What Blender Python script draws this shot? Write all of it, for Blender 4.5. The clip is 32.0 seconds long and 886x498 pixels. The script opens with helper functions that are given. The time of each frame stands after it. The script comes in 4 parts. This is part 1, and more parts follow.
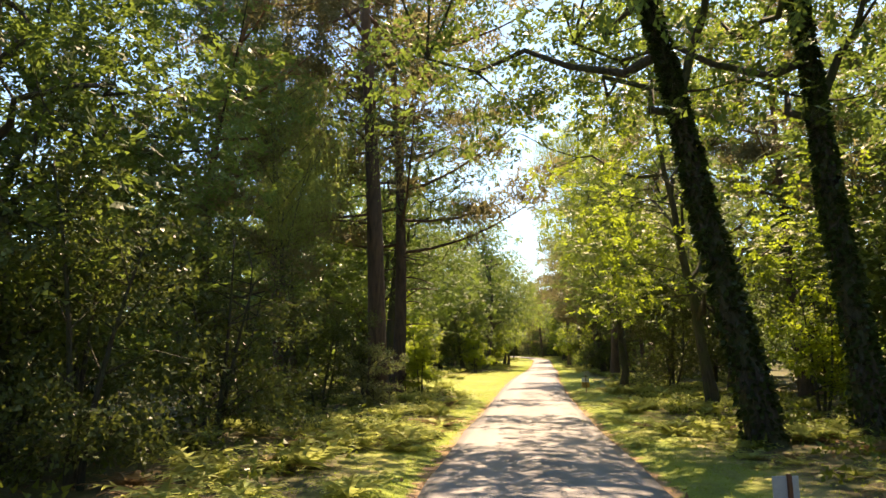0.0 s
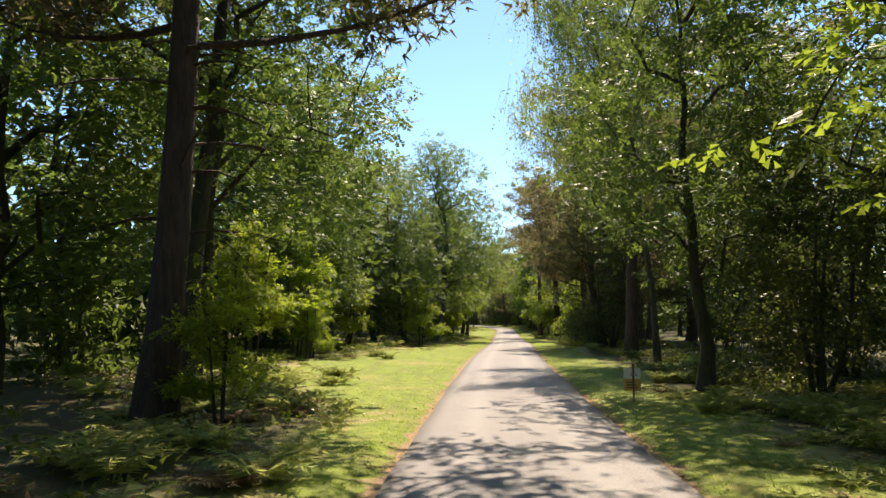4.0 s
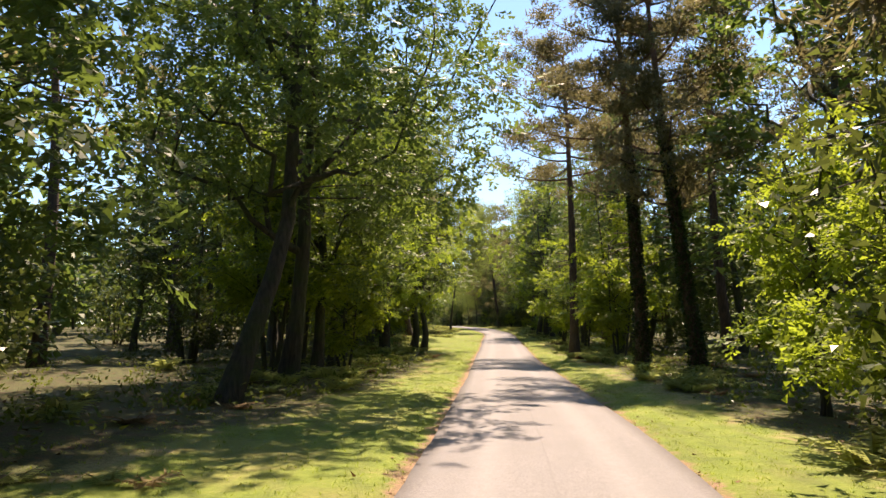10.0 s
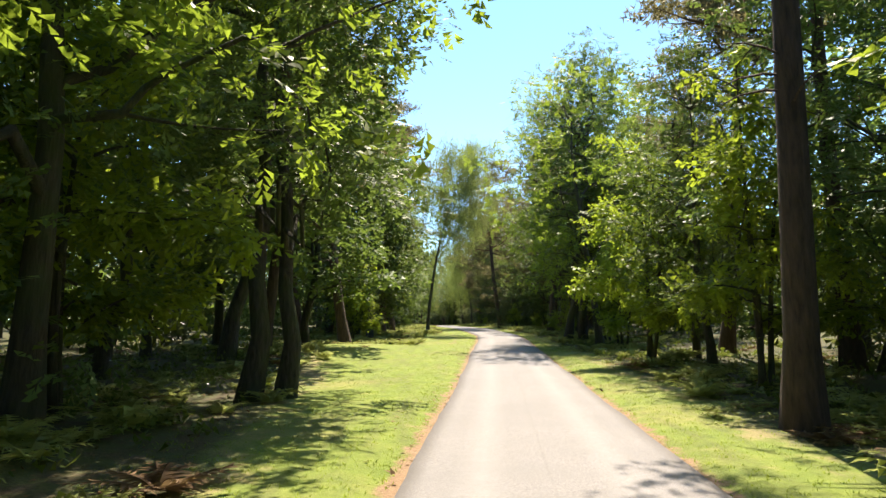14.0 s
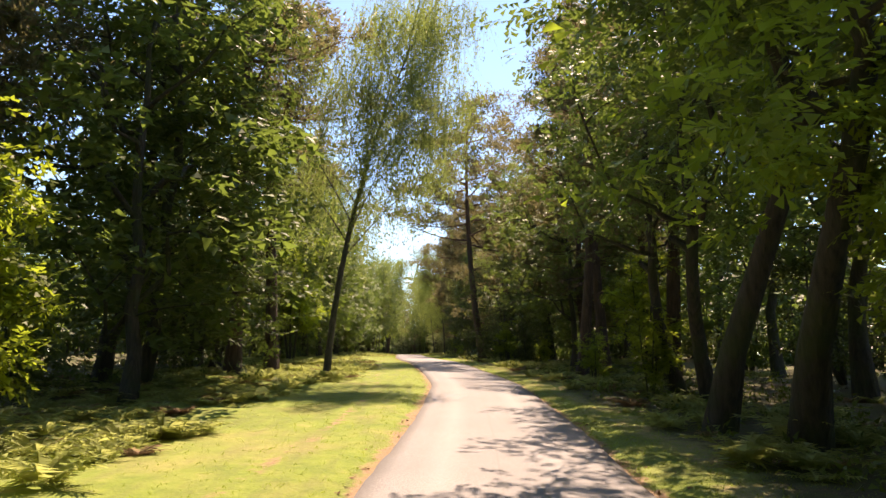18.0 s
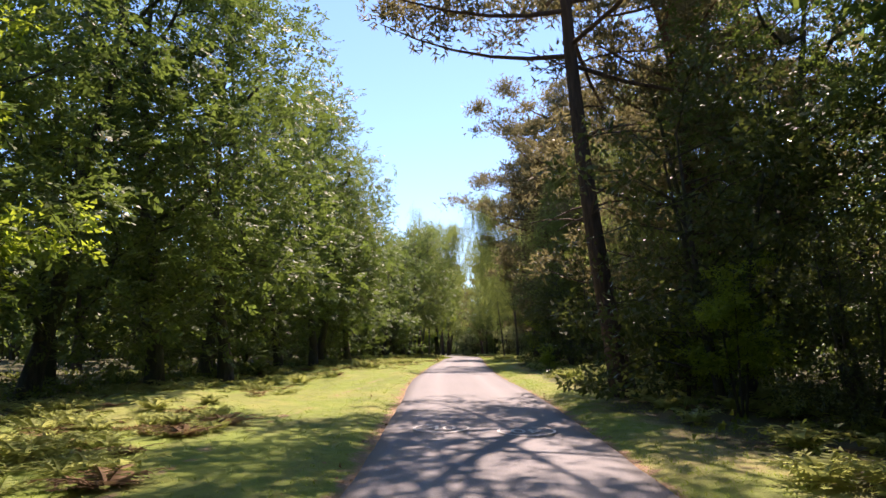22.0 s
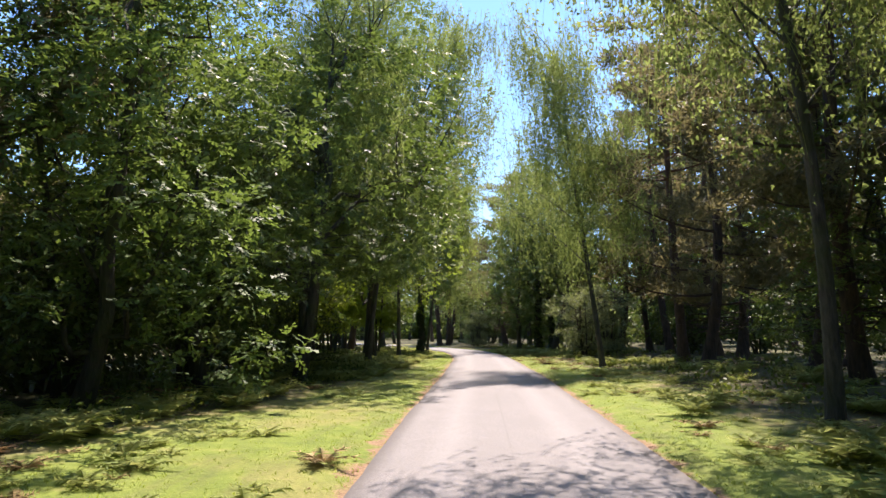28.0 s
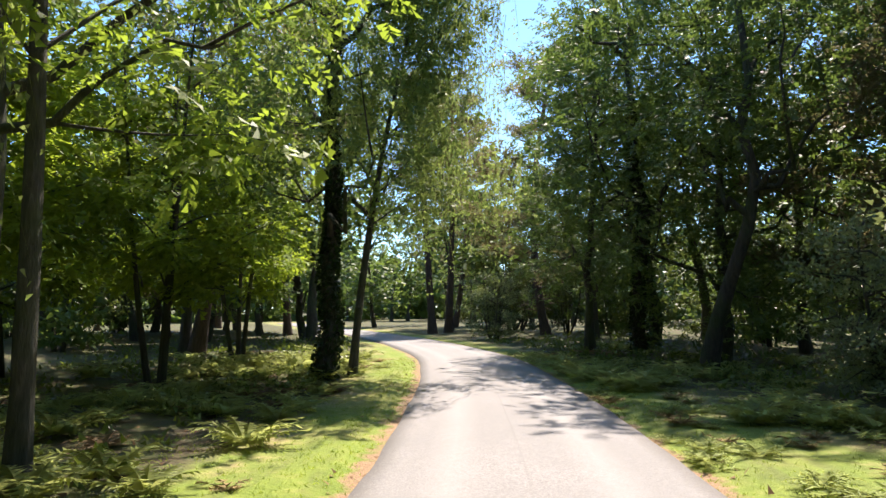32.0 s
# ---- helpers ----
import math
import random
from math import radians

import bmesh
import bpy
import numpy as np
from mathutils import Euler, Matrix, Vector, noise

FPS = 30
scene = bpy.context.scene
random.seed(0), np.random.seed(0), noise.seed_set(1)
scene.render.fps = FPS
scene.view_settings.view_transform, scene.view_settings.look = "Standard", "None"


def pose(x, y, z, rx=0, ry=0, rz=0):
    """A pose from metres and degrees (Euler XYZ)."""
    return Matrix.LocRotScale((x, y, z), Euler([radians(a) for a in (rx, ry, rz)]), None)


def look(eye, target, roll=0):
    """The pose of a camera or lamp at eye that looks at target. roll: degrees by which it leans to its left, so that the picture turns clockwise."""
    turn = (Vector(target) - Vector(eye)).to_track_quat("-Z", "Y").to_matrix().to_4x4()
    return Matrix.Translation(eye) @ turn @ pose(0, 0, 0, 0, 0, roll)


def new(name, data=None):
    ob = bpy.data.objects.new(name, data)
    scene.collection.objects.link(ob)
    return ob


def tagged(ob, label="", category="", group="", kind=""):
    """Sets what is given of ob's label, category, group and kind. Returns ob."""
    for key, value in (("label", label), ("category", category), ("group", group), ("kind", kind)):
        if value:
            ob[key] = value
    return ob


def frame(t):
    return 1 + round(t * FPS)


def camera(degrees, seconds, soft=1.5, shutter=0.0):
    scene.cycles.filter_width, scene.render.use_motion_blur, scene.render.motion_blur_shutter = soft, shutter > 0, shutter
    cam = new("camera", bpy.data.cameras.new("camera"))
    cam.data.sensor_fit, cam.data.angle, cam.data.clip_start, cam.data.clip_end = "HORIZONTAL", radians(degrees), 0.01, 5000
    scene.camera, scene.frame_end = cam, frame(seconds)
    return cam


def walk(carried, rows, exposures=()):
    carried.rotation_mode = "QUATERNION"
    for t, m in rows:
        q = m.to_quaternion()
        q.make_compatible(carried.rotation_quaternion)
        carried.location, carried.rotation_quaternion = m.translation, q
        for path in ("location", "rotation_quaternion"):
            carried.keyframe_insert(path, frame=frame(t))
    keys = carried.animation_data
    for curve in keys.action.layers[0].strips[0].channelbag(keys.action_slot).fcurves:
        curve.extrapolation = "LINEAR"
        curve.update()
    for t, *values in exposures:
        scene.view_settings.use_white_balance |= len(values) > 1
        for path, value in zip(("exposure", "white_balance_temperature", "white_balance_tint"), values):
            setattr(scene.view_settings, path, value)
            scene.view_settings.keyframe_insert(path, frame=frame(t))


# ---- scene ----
# ---- camera ----
cam = camera(66.06, 32.0)
# seconds, x, y, z, pitch, yaw, roll
PATH = [
    (0.0, 0.000, -0.000, 1.599, 9.25, 4.20, -0.53),
    (0.5, -0.001, 1.850, 1.635, 7.83, 3.73, -0.28),
    (1.0, -0.008, 3.810, 1.634, 5.98, 2.82, -0.06),
    (1.5, 0.004, 5.838, 1.613, 5.37, 2.65, 0.12),
    (2.0, 0.039, 8.069, 1.594, 5.91, 2.85, 0.14),
    (2.5, 0.132, 10.465, 1.592, 6.20, 2.40, 0.17),
    (3.0, 0.250, 12.923, 1.573, 6.39, 2.09, 0.15),
    (3.5, 0.387, 15.534, 1.558, 6.67, 1.53, 0.06),
    (4.0, 0.514, 18.248, 1.551, 6.67, 0.99, -0.02),
    (4.5, 0.662, 21.097, 1.556, 6.84, 0.66, -0.07),
    (5.0, 0.828, 24.119, 1.575, 7.07, 0.58, -0.06),
    (5.5, 1.002, 27.351, 1.605, 7.17, 0.76, 0.08),
    (6.0, 1.175, 30.834, 1.640, 6.80, 1.15, 0.41),
    (6.5, 1.377, 34.459, 1.679, 6.10, 1.05, 0.56),
    (7.0, 1.627, 38.060, 1.706, 5.65, 0.90, 0.21),
    (7.5, 1.815, 41.746, 1.745, 6.46, 1.37, -0.33),
    (8.0, 2.031, 45.459, 1.807, 6.97, 1.15, 0.09),
    (8.5, 2.336, 49.167, 1.888, 6.10, 0.46, 0.61),
    (9.0, 2.681, 52.974, 1.943, 6.47, 0.39, 0.52),
    (9.5, 3.031, 56.923, 1.956, 6.25, -0.29, 0.32),
    (10.0, 3.362, 60.853, 1.967, 6.66, 0.20, -0.07),
    (10.5, 3.656, 64.659, 1.986, 6.82, 1.08, -0.55),
    (11.0, 3.885, 68.296, 1.992, 6.69, 0.69, -1.07),
    (11.5, 4.126, 71.842, 1.998, 6.93, 0.54, -1.15),
    (12.0, 4.357, 75.403, 2.008, 6.93, 0.60, -0.82),
    (12.5, 4.606, 78.965, 2.021, 6.71, 0.18, -0.45),
    (13.0, 4.867, 82.451, 2.017, 5.97, 0.56, -0.27),
    (13.5, 5.116, 85.912, 1.996, 5.85, 0.38, -0.27),
    (14.0, 5.327, 89.310, 2.004, 6.63, 0.05, -0.31),
    (14.5, 5.590, 92.504, 2.029, 6.63, -0.93, -0.12),
    (15.0, 5.870, 95.841, 2.066, 7.14, -1.44, -0.05),
    (15.5, 6.175, 99.323, 2.111, 7.41, -1.63, -0.09),
    (16.0, 6.497, 102.956, 2.166, 7.61, -1.60, -0.22),
    (16.5, 6.825, 106.748, 2.230, 7.90, -1.44, -0.38),
    (17.0, 7.149, 110.706, 2.307, 7.84, -1.15, -0.44),
    (17.5, 7.450, 114.811, 2.395, 8.39, -1.42, -0.34),
    (18.0, 7.725, 118.979, 2.507, 8.83, -1.46, 0.32),
    (18.5, 8.020, 123.142, 2.602, 8.91, -1.41, 1.04),
    (19.0, 8.341, 127.390, 2.685, 8.68, -1.89, 0.96),
    (19.5, 8.623, 131.701, 2.774, 8.83, -1.13, 0.45),
    (20.0, 8.905, 136.094, 2.858, 8.91, -0.72, -0.22),
    (20.5, 9.109, 140.319, 2.943, 9.57, 0.18, -0.49),
    (21.0, 9.205, 144.429, 3.034, 9.14, 1.57, -0.14),
    (21.5, 9.158, 148.574, 3.109, 8.30, 3.08, 0.10),
    (22.0, 8.964, 152.697, 3.192, 8.56, 4.75, -0.43),
    (22.5, 8.696, 156.811, 3.296, 9.19, 6.96, -0.71),
    (23.0, 8.462, 160.786, 3.427, 9.38, 7.66, -0.44),
    (23.5, 8.156, 164.894, 3.545, 8.41, 8.00, -0.09),
    (24.0, 7.760, 169.122, 3.630, 7.58, 7.98, 0.16),
    (24.5, 7.316, 173.458, 3.682, 6.45, 8.08, 0.46),
    (25.0, 6.887, 177.854, 3.703, 5.49, 7.60, 0.47),
    (25.5, 6.536, 182.308, 3.728, 5.58, 6.66, 0.20),
    (26.0, 6.269, 186.796, 3.772, 6.83, 6.22, 0.01),
    (26.5, 6.047, 191.311, 3.825, 7.26, 5.99, -0.13),
    (27.0, 5.850, 195.854, 3.875, 7.26, 5.78, -0.27),
    (27.5, 5.667, 200.426, 3.922, 7.15, 5.50, -0.39),
    (28.0, 5.485, 205.026, 3.973, 6.98, 5.11, -0.38),
    (28.5, 5.290, 209.639, 4.041, 5.84, 5.08, -0.41),
    (29.0, 5.072, 214.251, 4.088, 4.71, 5.43, -0.39),
    (29.5, 4.869, 218.819, 4.139, 4.51, 5.32, -0.06),
    (30.0, 4.703, 223.305, 4.134, 4.05, 5.07, 0.31),
    (30.5, 4.525, 227.445, 4.117, 3.95, 5.20, 0.47),
    (31.0, 4.371, 231.187, 4.079, 4.07, 5.65, 0.51),
    (31.5, 4.256, 234.548, 4.062, 4.27, 6.12, 0.25),
    (32.0, 4.162, 237.738, 4.068, 5.15, 6.70, -0.11),
]
EXPOSURES = [(0, 1.72, 10400, 22), (3.0, 1.19, 9300, 18), (5.5, 0.98, 7000, 16), (8.0, 0.79, 7300, 20), (10.0, 1.17, 8500, 25), (11.0, 1.08, 8000, 24), (12.0, 1.03, 8000, 27), (13.0, 0.92, 8300, 24), (14.0, 1.34, 7500, 14), (17.0, 1.14, 7900, 27), (18.0, 1.34, 9000, 29), (19.0, 1.6, 9100, 32), (20.0, 1.29, 8300, 31), (21.0, 0.94, 7900, 29), (22.0, 1.16, 7500, 33), (23.0, 0.78, 7100, 34), (24.0, 0.76, 6900, 32), (25.0, 0.9, 7200, 31), (28.0, 1.22, 7000, 25), (30, 1.32, 6900, 22), (32, 1.4, 7000, 18)]
walk(cam, [(t, pose(x, y, z, 90 + pitch, 0, yaw) @ pose(0, 0, 0, 0, 0, roll)) for t, x, y, z, pitch, yaw, roll in PATH], EXPOSURES)

# the road's middle: along, across, height; the grass beside it reaches this far
AXIS = [(-40, -1.4, 0.0), (-20, -0.5, 0.0), (0, 0.42, -0.0), (12, 0.63, -0.02), (24, 1.24, -0.03), (36, 1.92, 0.09), (48, 2.7, 0.26), (60, 3.79, 0.36), (72, 4.84, 0.4), (84, 5.64, 0.41), (96, 6.38, 0.47), (108, 7.33, 0.65), (120, 8.11, 0.93), (132, 9.01, 1.18), (144, 9.66, 1.42), (156, 9.24, 1.68), (168, 8.39, 2.01), (180, 7.27, 2.12), (192, 6.49, 2.23), (204, 5.96, 2.36), (216, 5.48, 2.51), (228, 5.04, 2.51), (238, 4.55, 2.45), (246, 4.15, 2.42), (254, 3.4, 2.42), (262, 2.2, 2.42), (272, -1.0, 2.42), (286, -7.0, 2.42), (300, -14.0, 2.42)]
HALF = 1.5
LAWN_L = [(-60, 3.0), (11, 2.8), (31, 3.2), (37, 7.2), (48, 7.4), (60, 6.4), (68, 5.6), (77, 4.0), (94, 3.4), (110, 6.0), (122, 10.0), (140, 11.0), (158, 9.4), (172, 9.4), (190, 8.8), (205, 6.8), (216, 5.4), (232, 3.8), (293, 3.0)]
LAWN_R = [(-60, 3.2), (11, 3.4), (33, 4.0), (50, 4.4), (66, 3.8), (100, 3.6), (133, 3.0), (167, 3.2), (206, 4.0), (227, 5.0), (254, 3.5), (293, 3.0)]
# ---- world, sun, exposure ----
SUN_AZ, SUN_EL = 14.0, 58.0          # degrees to the right of +y, and above the horizon
world = bpy.data.worlds.new("sky")
scene.world = world
world.use_nodes = True
_nt = world.node_tree
_sky = _nt.nodes.new("ShaderNodeTexSky")
_sky.sky_type = "NISHITA"
_sky.sun_disc = False
_sky.sun_elevation = radians(SUN_EL)
_sky.sun_rotation = radians(SUN_AZ)
_sky.air_density, _sky.dust_density, _sky.ozone_density = 1.0, 0.1, 3.0
_nt.nodes["Background"].inputs[1].default_value = 0.125
_tint = _nt.nodes.new("ShaderNodeMix")
_tint.data_type, _tint.blend_type = "RGBA", "MULTIPLY"
_tint.inputs[0].default_value = 1.0
_tint.inputs[7].default_value = (0.70, 0.97, 1.12, 1)
_nt.links.new(_sky.outputs[0], _tint.inputs[6])
_nt.links.new(_tint.outputs[2], _nt.nodes["Background"].inputs[0])
sun = new("sun", bpy.data.lights.new("sun", "SUN"))
sun.data.energy, sun.data.angle, sun.data.color = 5.0, radians(0.53), (1.0, 0.95, 0.86)
_az, _el = radians(SUN_AZ), radians(SUN_EL)
sun.matrix_world = look((0, 0, 50), (-math.sin(_az) * math.cos(_el), -math.cos(_az) * math.cos(_el), 50 - math.sin(_el)))

rng = np.random.default_rng(7)


# ---- materials ----
class Nodes:
    """A short hand for building node materials."""

    def __init__(self, name):
        self.mat = bpy.data.materials.new(name)
        self.mat.use_nodes = True
        self.t = self.mat.node_tree
        self.bsdf = self.t.nodes["Principled BSDF"]
        self.out = self.t.nodes["Material Output"]

    def add(self, kind, **values):
        n = self.t.nodes.new(kind)
        for k, v in values.items():
            n.inputs[k.replace("_", " ")].default_value = v
        return n

    def link(self, a, b):
        self.t.links.new(a, b)

    def noise(self, scale, detail=4.0, rough=0.6, space="Object"):
        co = self.t.nodes.new("ShaderNodeTexCoord")
        n = self.add("ShaderNodeTexNoise", Scale=scale, Detail=detail, Roughness=rough)
        self.link(co.outputs[space], n.inputs["Vector"])
        return n.outputs["Fac"]

    def ramp(self, fac, *stops):
        r = self.t.nodes.new("ShaderNodeValToRGB")
        e = r.color_ramp.elements
        while len(e) < len(stops):
            e.new(0.5)
        for el, (p, c) in zip(e, stops):
            el.position, el.color = p, (*c, 1)
        self.link(fac, r.inputs[0])
        return r.outputs[0]

    def mix(self, fac, a, b, blend="MIX"):
        m = self.t.nodes.new("ShaderNodeMix")
        m.data_type, m.blend_type = "RGBA", blend
        for sock, v in ((m.inputs[0], fac), (m.inputs[6], a), (m.inputs[7], b)):
            if isinstance(v, (int, float)):
                sock.default_value = v
            elif isinstance(v, tuple):
                sock.default_value = (*v, 1)
            else:
                self.link(v, sock)
        return m.outputs[2]

    def math(self, op, a, b=0.0, clamp=False):
        m = self.t.nodes.new("ShaderNodeMath")
        m.operation, m.use_clamp = op, clamp
        for sock, v in ((m.inputs[0], a), (m.inputs[1], b)):
            if isinstance(v, (int, float)):
                sock.default_value = v
            else:
                self.link(v, sock)
        return m.outputs[0]

    def attr(self, name):
        a = self.t.nodes.new("ShaderNodeAttribute")
        a.attribute_name = name
        return a.outputs["Fac"]

    def bump(self, height, strength, dist):
        b = self.add("ShaderNodeBump", Strength=strength, Distance=dist)
        self.link(height, b.inputs["Height"])
        self.link(b.outputs[0], self.bsdf.inputs["Normal"])

    def finish(self, color, rough):
        if isinstance(color, tuple):
            self.bsdf.inputs["Base Color"].default_value = (*color, 1)
        else:
            self.link(color, self.bsdf.inputs["Base Color"])
        if isinstance(rough, (int, float)):
            self.bsdf.inputs["Roughness"].default_value = rough
        else:
            self.link(rough, self.bsdf.inputs["Roughness"])
        return self.mat


def leaf_material(name, dark, light, glow, through_share, rough=0.5, hue=0.035, gloss=0.17):
    """Leaf: dark to light upper side by leaf and tree, with light passing through."""
    n = Nodes(name)
    geo = n.t.nodes.new("ShaderNodeNewGeometry")
    info = n.t.nodes.new("ShaderNodeObjectInfo")
    vary = n.math("ADD", n.math("MULTIPLY", geo.outputs["Random Per Island"], 0.5), n.math("MULTIPLY", n.ramp(n.noise(0.9, 2.0), (0.36, (0, 0, 0)), (0.64, (1, 1, 1))), 0.5))
    base = n.mix(vary, dark, light)
    hsv = n.add("ShaderNodeHueSaturation", Saturation=1.0)
    n.link(n.math("ADD", n.math("MULTIPLY", info.outputs["Random"], hue), 0.5 - hue / 2), hsv.inputs["Hue"])
    n.link(n.math("ADD", n.math("MULTIPLY", info.outputs["Random"], 0.5), 0.75), hsv.inputs["Value"])
    n.link(base, hsv.inputs["Color"])
    n.finish(hsv.outputs[0], rough)
    n.bsdf.inputs["Specular IOR Level"].default_value = gloss
    tr = n.t.nodes.new("ShaderNodeBsdfTranslucent")
    n.link(n.mix(vary, tuple(c * 0.6 for c in glow), glow), tr.inputs[0])
    ms = n.t.nodes.new("ShaderNodeMixShader")
    ms.inputs[0].default_value = through_share
    n.link(n.bsdf.outputs[0], ms.inputs[1])
    n.link(tr.outputs[0], ms.inputs[2])
    n.link(ms.outputs[0], n.out.inputs[0])
    return n.mat


def bark_material(name, dark, light, scale=6.0, moss=0.0, upper=None):
    n = Nodes(name)
    co = n.t.nodes.new("ShaderNodeTexCoord")
    mp = n.t.nodes.new("ShaderNodeMapping")
    mp.inputs["Scale"].default_value = (1, 1, 0.18)
    n.link(co.outputs["Object"], mp.inputs[0])
    no = n.add("ShaderNodeTexNoise", Scale=scale * 3, Detail=6.0, Roughness=0.65)
    n.link(mp.outputs[0], no.inputs["Vector"])
    col = n.ramp(no.outputs["Fac"], (0.3, dark), (0.7, light))
    if upper:
        sep = n.t.nodes.new("ShaderNodeSeparateXYZ")
        n.link(co.outputs["Object"], sep.inputs[0])
        col = n.mix(n.math("MULTIPLY", n.math("SUBTRACT", sep.outputs[2], 8.0), 0.15, True), col, n.mix(no.outputs["Fac"], tuple(c * 0.6 for c in upper), upper))
    if moss:
        big = n.noise(1.3, 3.0)
        col = n.mix(n.math("MULTIPLY", n.ramp(big, (0.42, (0, 0, 0)), (0.6, (1, 1, 1))), moss), col, (0.05, 0.075, 0.02))
    n.bump(no.outputs["Fac"], 1.0, 0.09)
    return n.finish(col, 0.9)


M_OAK = leaf_material("oak_leaf", (0.046, 0.080, 0.030), (0.138, 0.190, 0.064), (0.31, 0.46, 0.085), 0.27)
# lighter copy of the oak leaf: the glow of backlit crowns is in its colours
M_OAK_BACKLIT = leaf_material("backlit_oak_leaf", (0.08, 0.12, 0.018), (0.16, 0.22, 0.038), (0.44, 0.60, 0.065), 0.44)
M_BEECH = leaf_material("young_leaf", (0.080, 0.125, 0.018), (0.18, 0.245, 0.035), (0.48, 0.62, 0.06), 0.46)
M_BIRCH = leaf_material("birch_leaf", (0.07, 0.105, 0.03), (0.16, 0.20, 0.06), (0.40, 0.51, 0.14), 0.5)
M_PINE = leaf_material("pine_needle", (0.046, 0.052, 0.028), (0.15, 0.140, 0.076), (0.36, 0.32, 0.14), 0.44, 0.5)
M_HOLLY = leaf_material("holly_leaf", (0.036, 0.056, 0.022), (0.095, 0.120, 0.045), (0.22, 0.28, 0.06), 0.28, 0.36)
M_SALLOW = leaf_material("sallow_leaf", (0.11, 0.14, 0.07), (0.22, 0.25, 0.13), (0.32, 0.38, 0.13), 0.35)
M_FERN = leaf_material("bracken_leaf", (0.22, 0.28, 0.08), (0.42, 0.47, 0.18), (0.66, 0.72, 0.22), 0.5)
M_BRAMBLE = leaf_material("bramble_leaf", (0.05, 0.08, 0.016), (0.13, 0.165, 0.036), (0.28, 0.36, 0.05), 0.3, 0.35)
M_DEADFERN = leaf_material("dead_bracken", (0.20, 0.125, 0.06), (0.42, 0.30, 0.16), (0.42, 0.28, 0.13), 0.25, 0.8)
M_IVY = leaf_material("ivy_leaf", (0.018, 0.034, 0.010), (0.05, 0.075, 0.022), (0.07, 0.12, 0.02), 0.15, 0.3)
M_BARK = bark_material("oak_bark", (0.026, 0.022, 0.018), (0.095, 0.080, 0.062), 4.0, 0.6)
M_PINEBARK = bark_material("pine_bark", (0.035, 0.024, 0.018), (0.115, 0.075, 0.055), 4.0, 0.0, (0.26, 0.125, 0.065))
M_BIRCHBARK = bark_material("birch_bark", (0.025, 0.022, 0.018), (0.12, 0.11, 0.092), 5.0, 0.5)


def surface_material(name, stops, scale, rough, bump, fine):
    n = Nodes(name)
    big, small = n.noise(scale, 5.0), n.noise(scale * fine, 4.0, 0.7)
    col = n.mix(0.5, n.ramp(big, *stops), n.ramp(small, *stops))
    n.bump(small, bump, 0.02)
    return n.finish(col, rough)


def asphalt_material():
    """Pale worn asphalt: stone grain, smoother wheel tracks, a seam and old stains."""
    n = Nodes("asphalt")
    u = n.attr("across")
    grain = n.noise(45.0, 5.0, 0.85)
    patch = n.noise(0.6, 5.0, 0.65)
    mid = n.noise(9.0, 5.0, 0.7)
    col = n.ramp(grain, (0.3, (0.10, 0.093, 0.09)), (0.52, (0.222, 0.21, 0.203)), (0.72, (0.39, 0.372, 0.362)))
    col = n.mix(n.ramp(patch, (0.4, (0, 0, 0)), (0.62, (0.6, 0.6, 0.6))), col, (0.185, 0.178, 0.172))
    col = n.mix(n.ramp(mid, (0.55, (0, 0, 0)), (0.85, (0.5, 0.5, 0.5))), col, (0.31, 0.292, 0.281))
    # wheel tracks, paler and polished; the outer edges dark with dirt
    w = n.t.nodes.new("ShaderNodeMath")
    w.operation = "ABSOLUTE"
    n.link(u, w.inputs[0])
    track = n.math("SUBTRACT", 1.0, n.math("MULTIPLY", n.math("ABSOLUTE", n.math("SUBTRACT", w.outputs[0], 0.47)), 5.0), True)
    col = n.mix(n.math("MULTIPLY", track, n.math("MULTIPLY", mid, 0.8)), col, (0.30, 0.288, 0.28))
    edge = n.math("MULTIPLY", n.math("SUBTRACT", w.outputs[0], 0.86), 6.0, True)
    col = n.mix(n.math("MULTIPLY", edge, n.math("ADD", mid, 0.1)), col, (0.09, 0.078, 0.066))
    seam = n.math("SUBTRACT", 1.0, n.math("MULTIPLY", n.math("ABSOLUTE", n.math("ADD", u, n.math("MULTIPLY", patch, 0.03))), 70.0), True)
    col = n.mix(n.math("MULTIPLY", seam, 0.22), col, (0.12, 0.11, 0.10))
    n.bump(grain, 0.5, 0.006)
    return n.finish(col, 0.88)


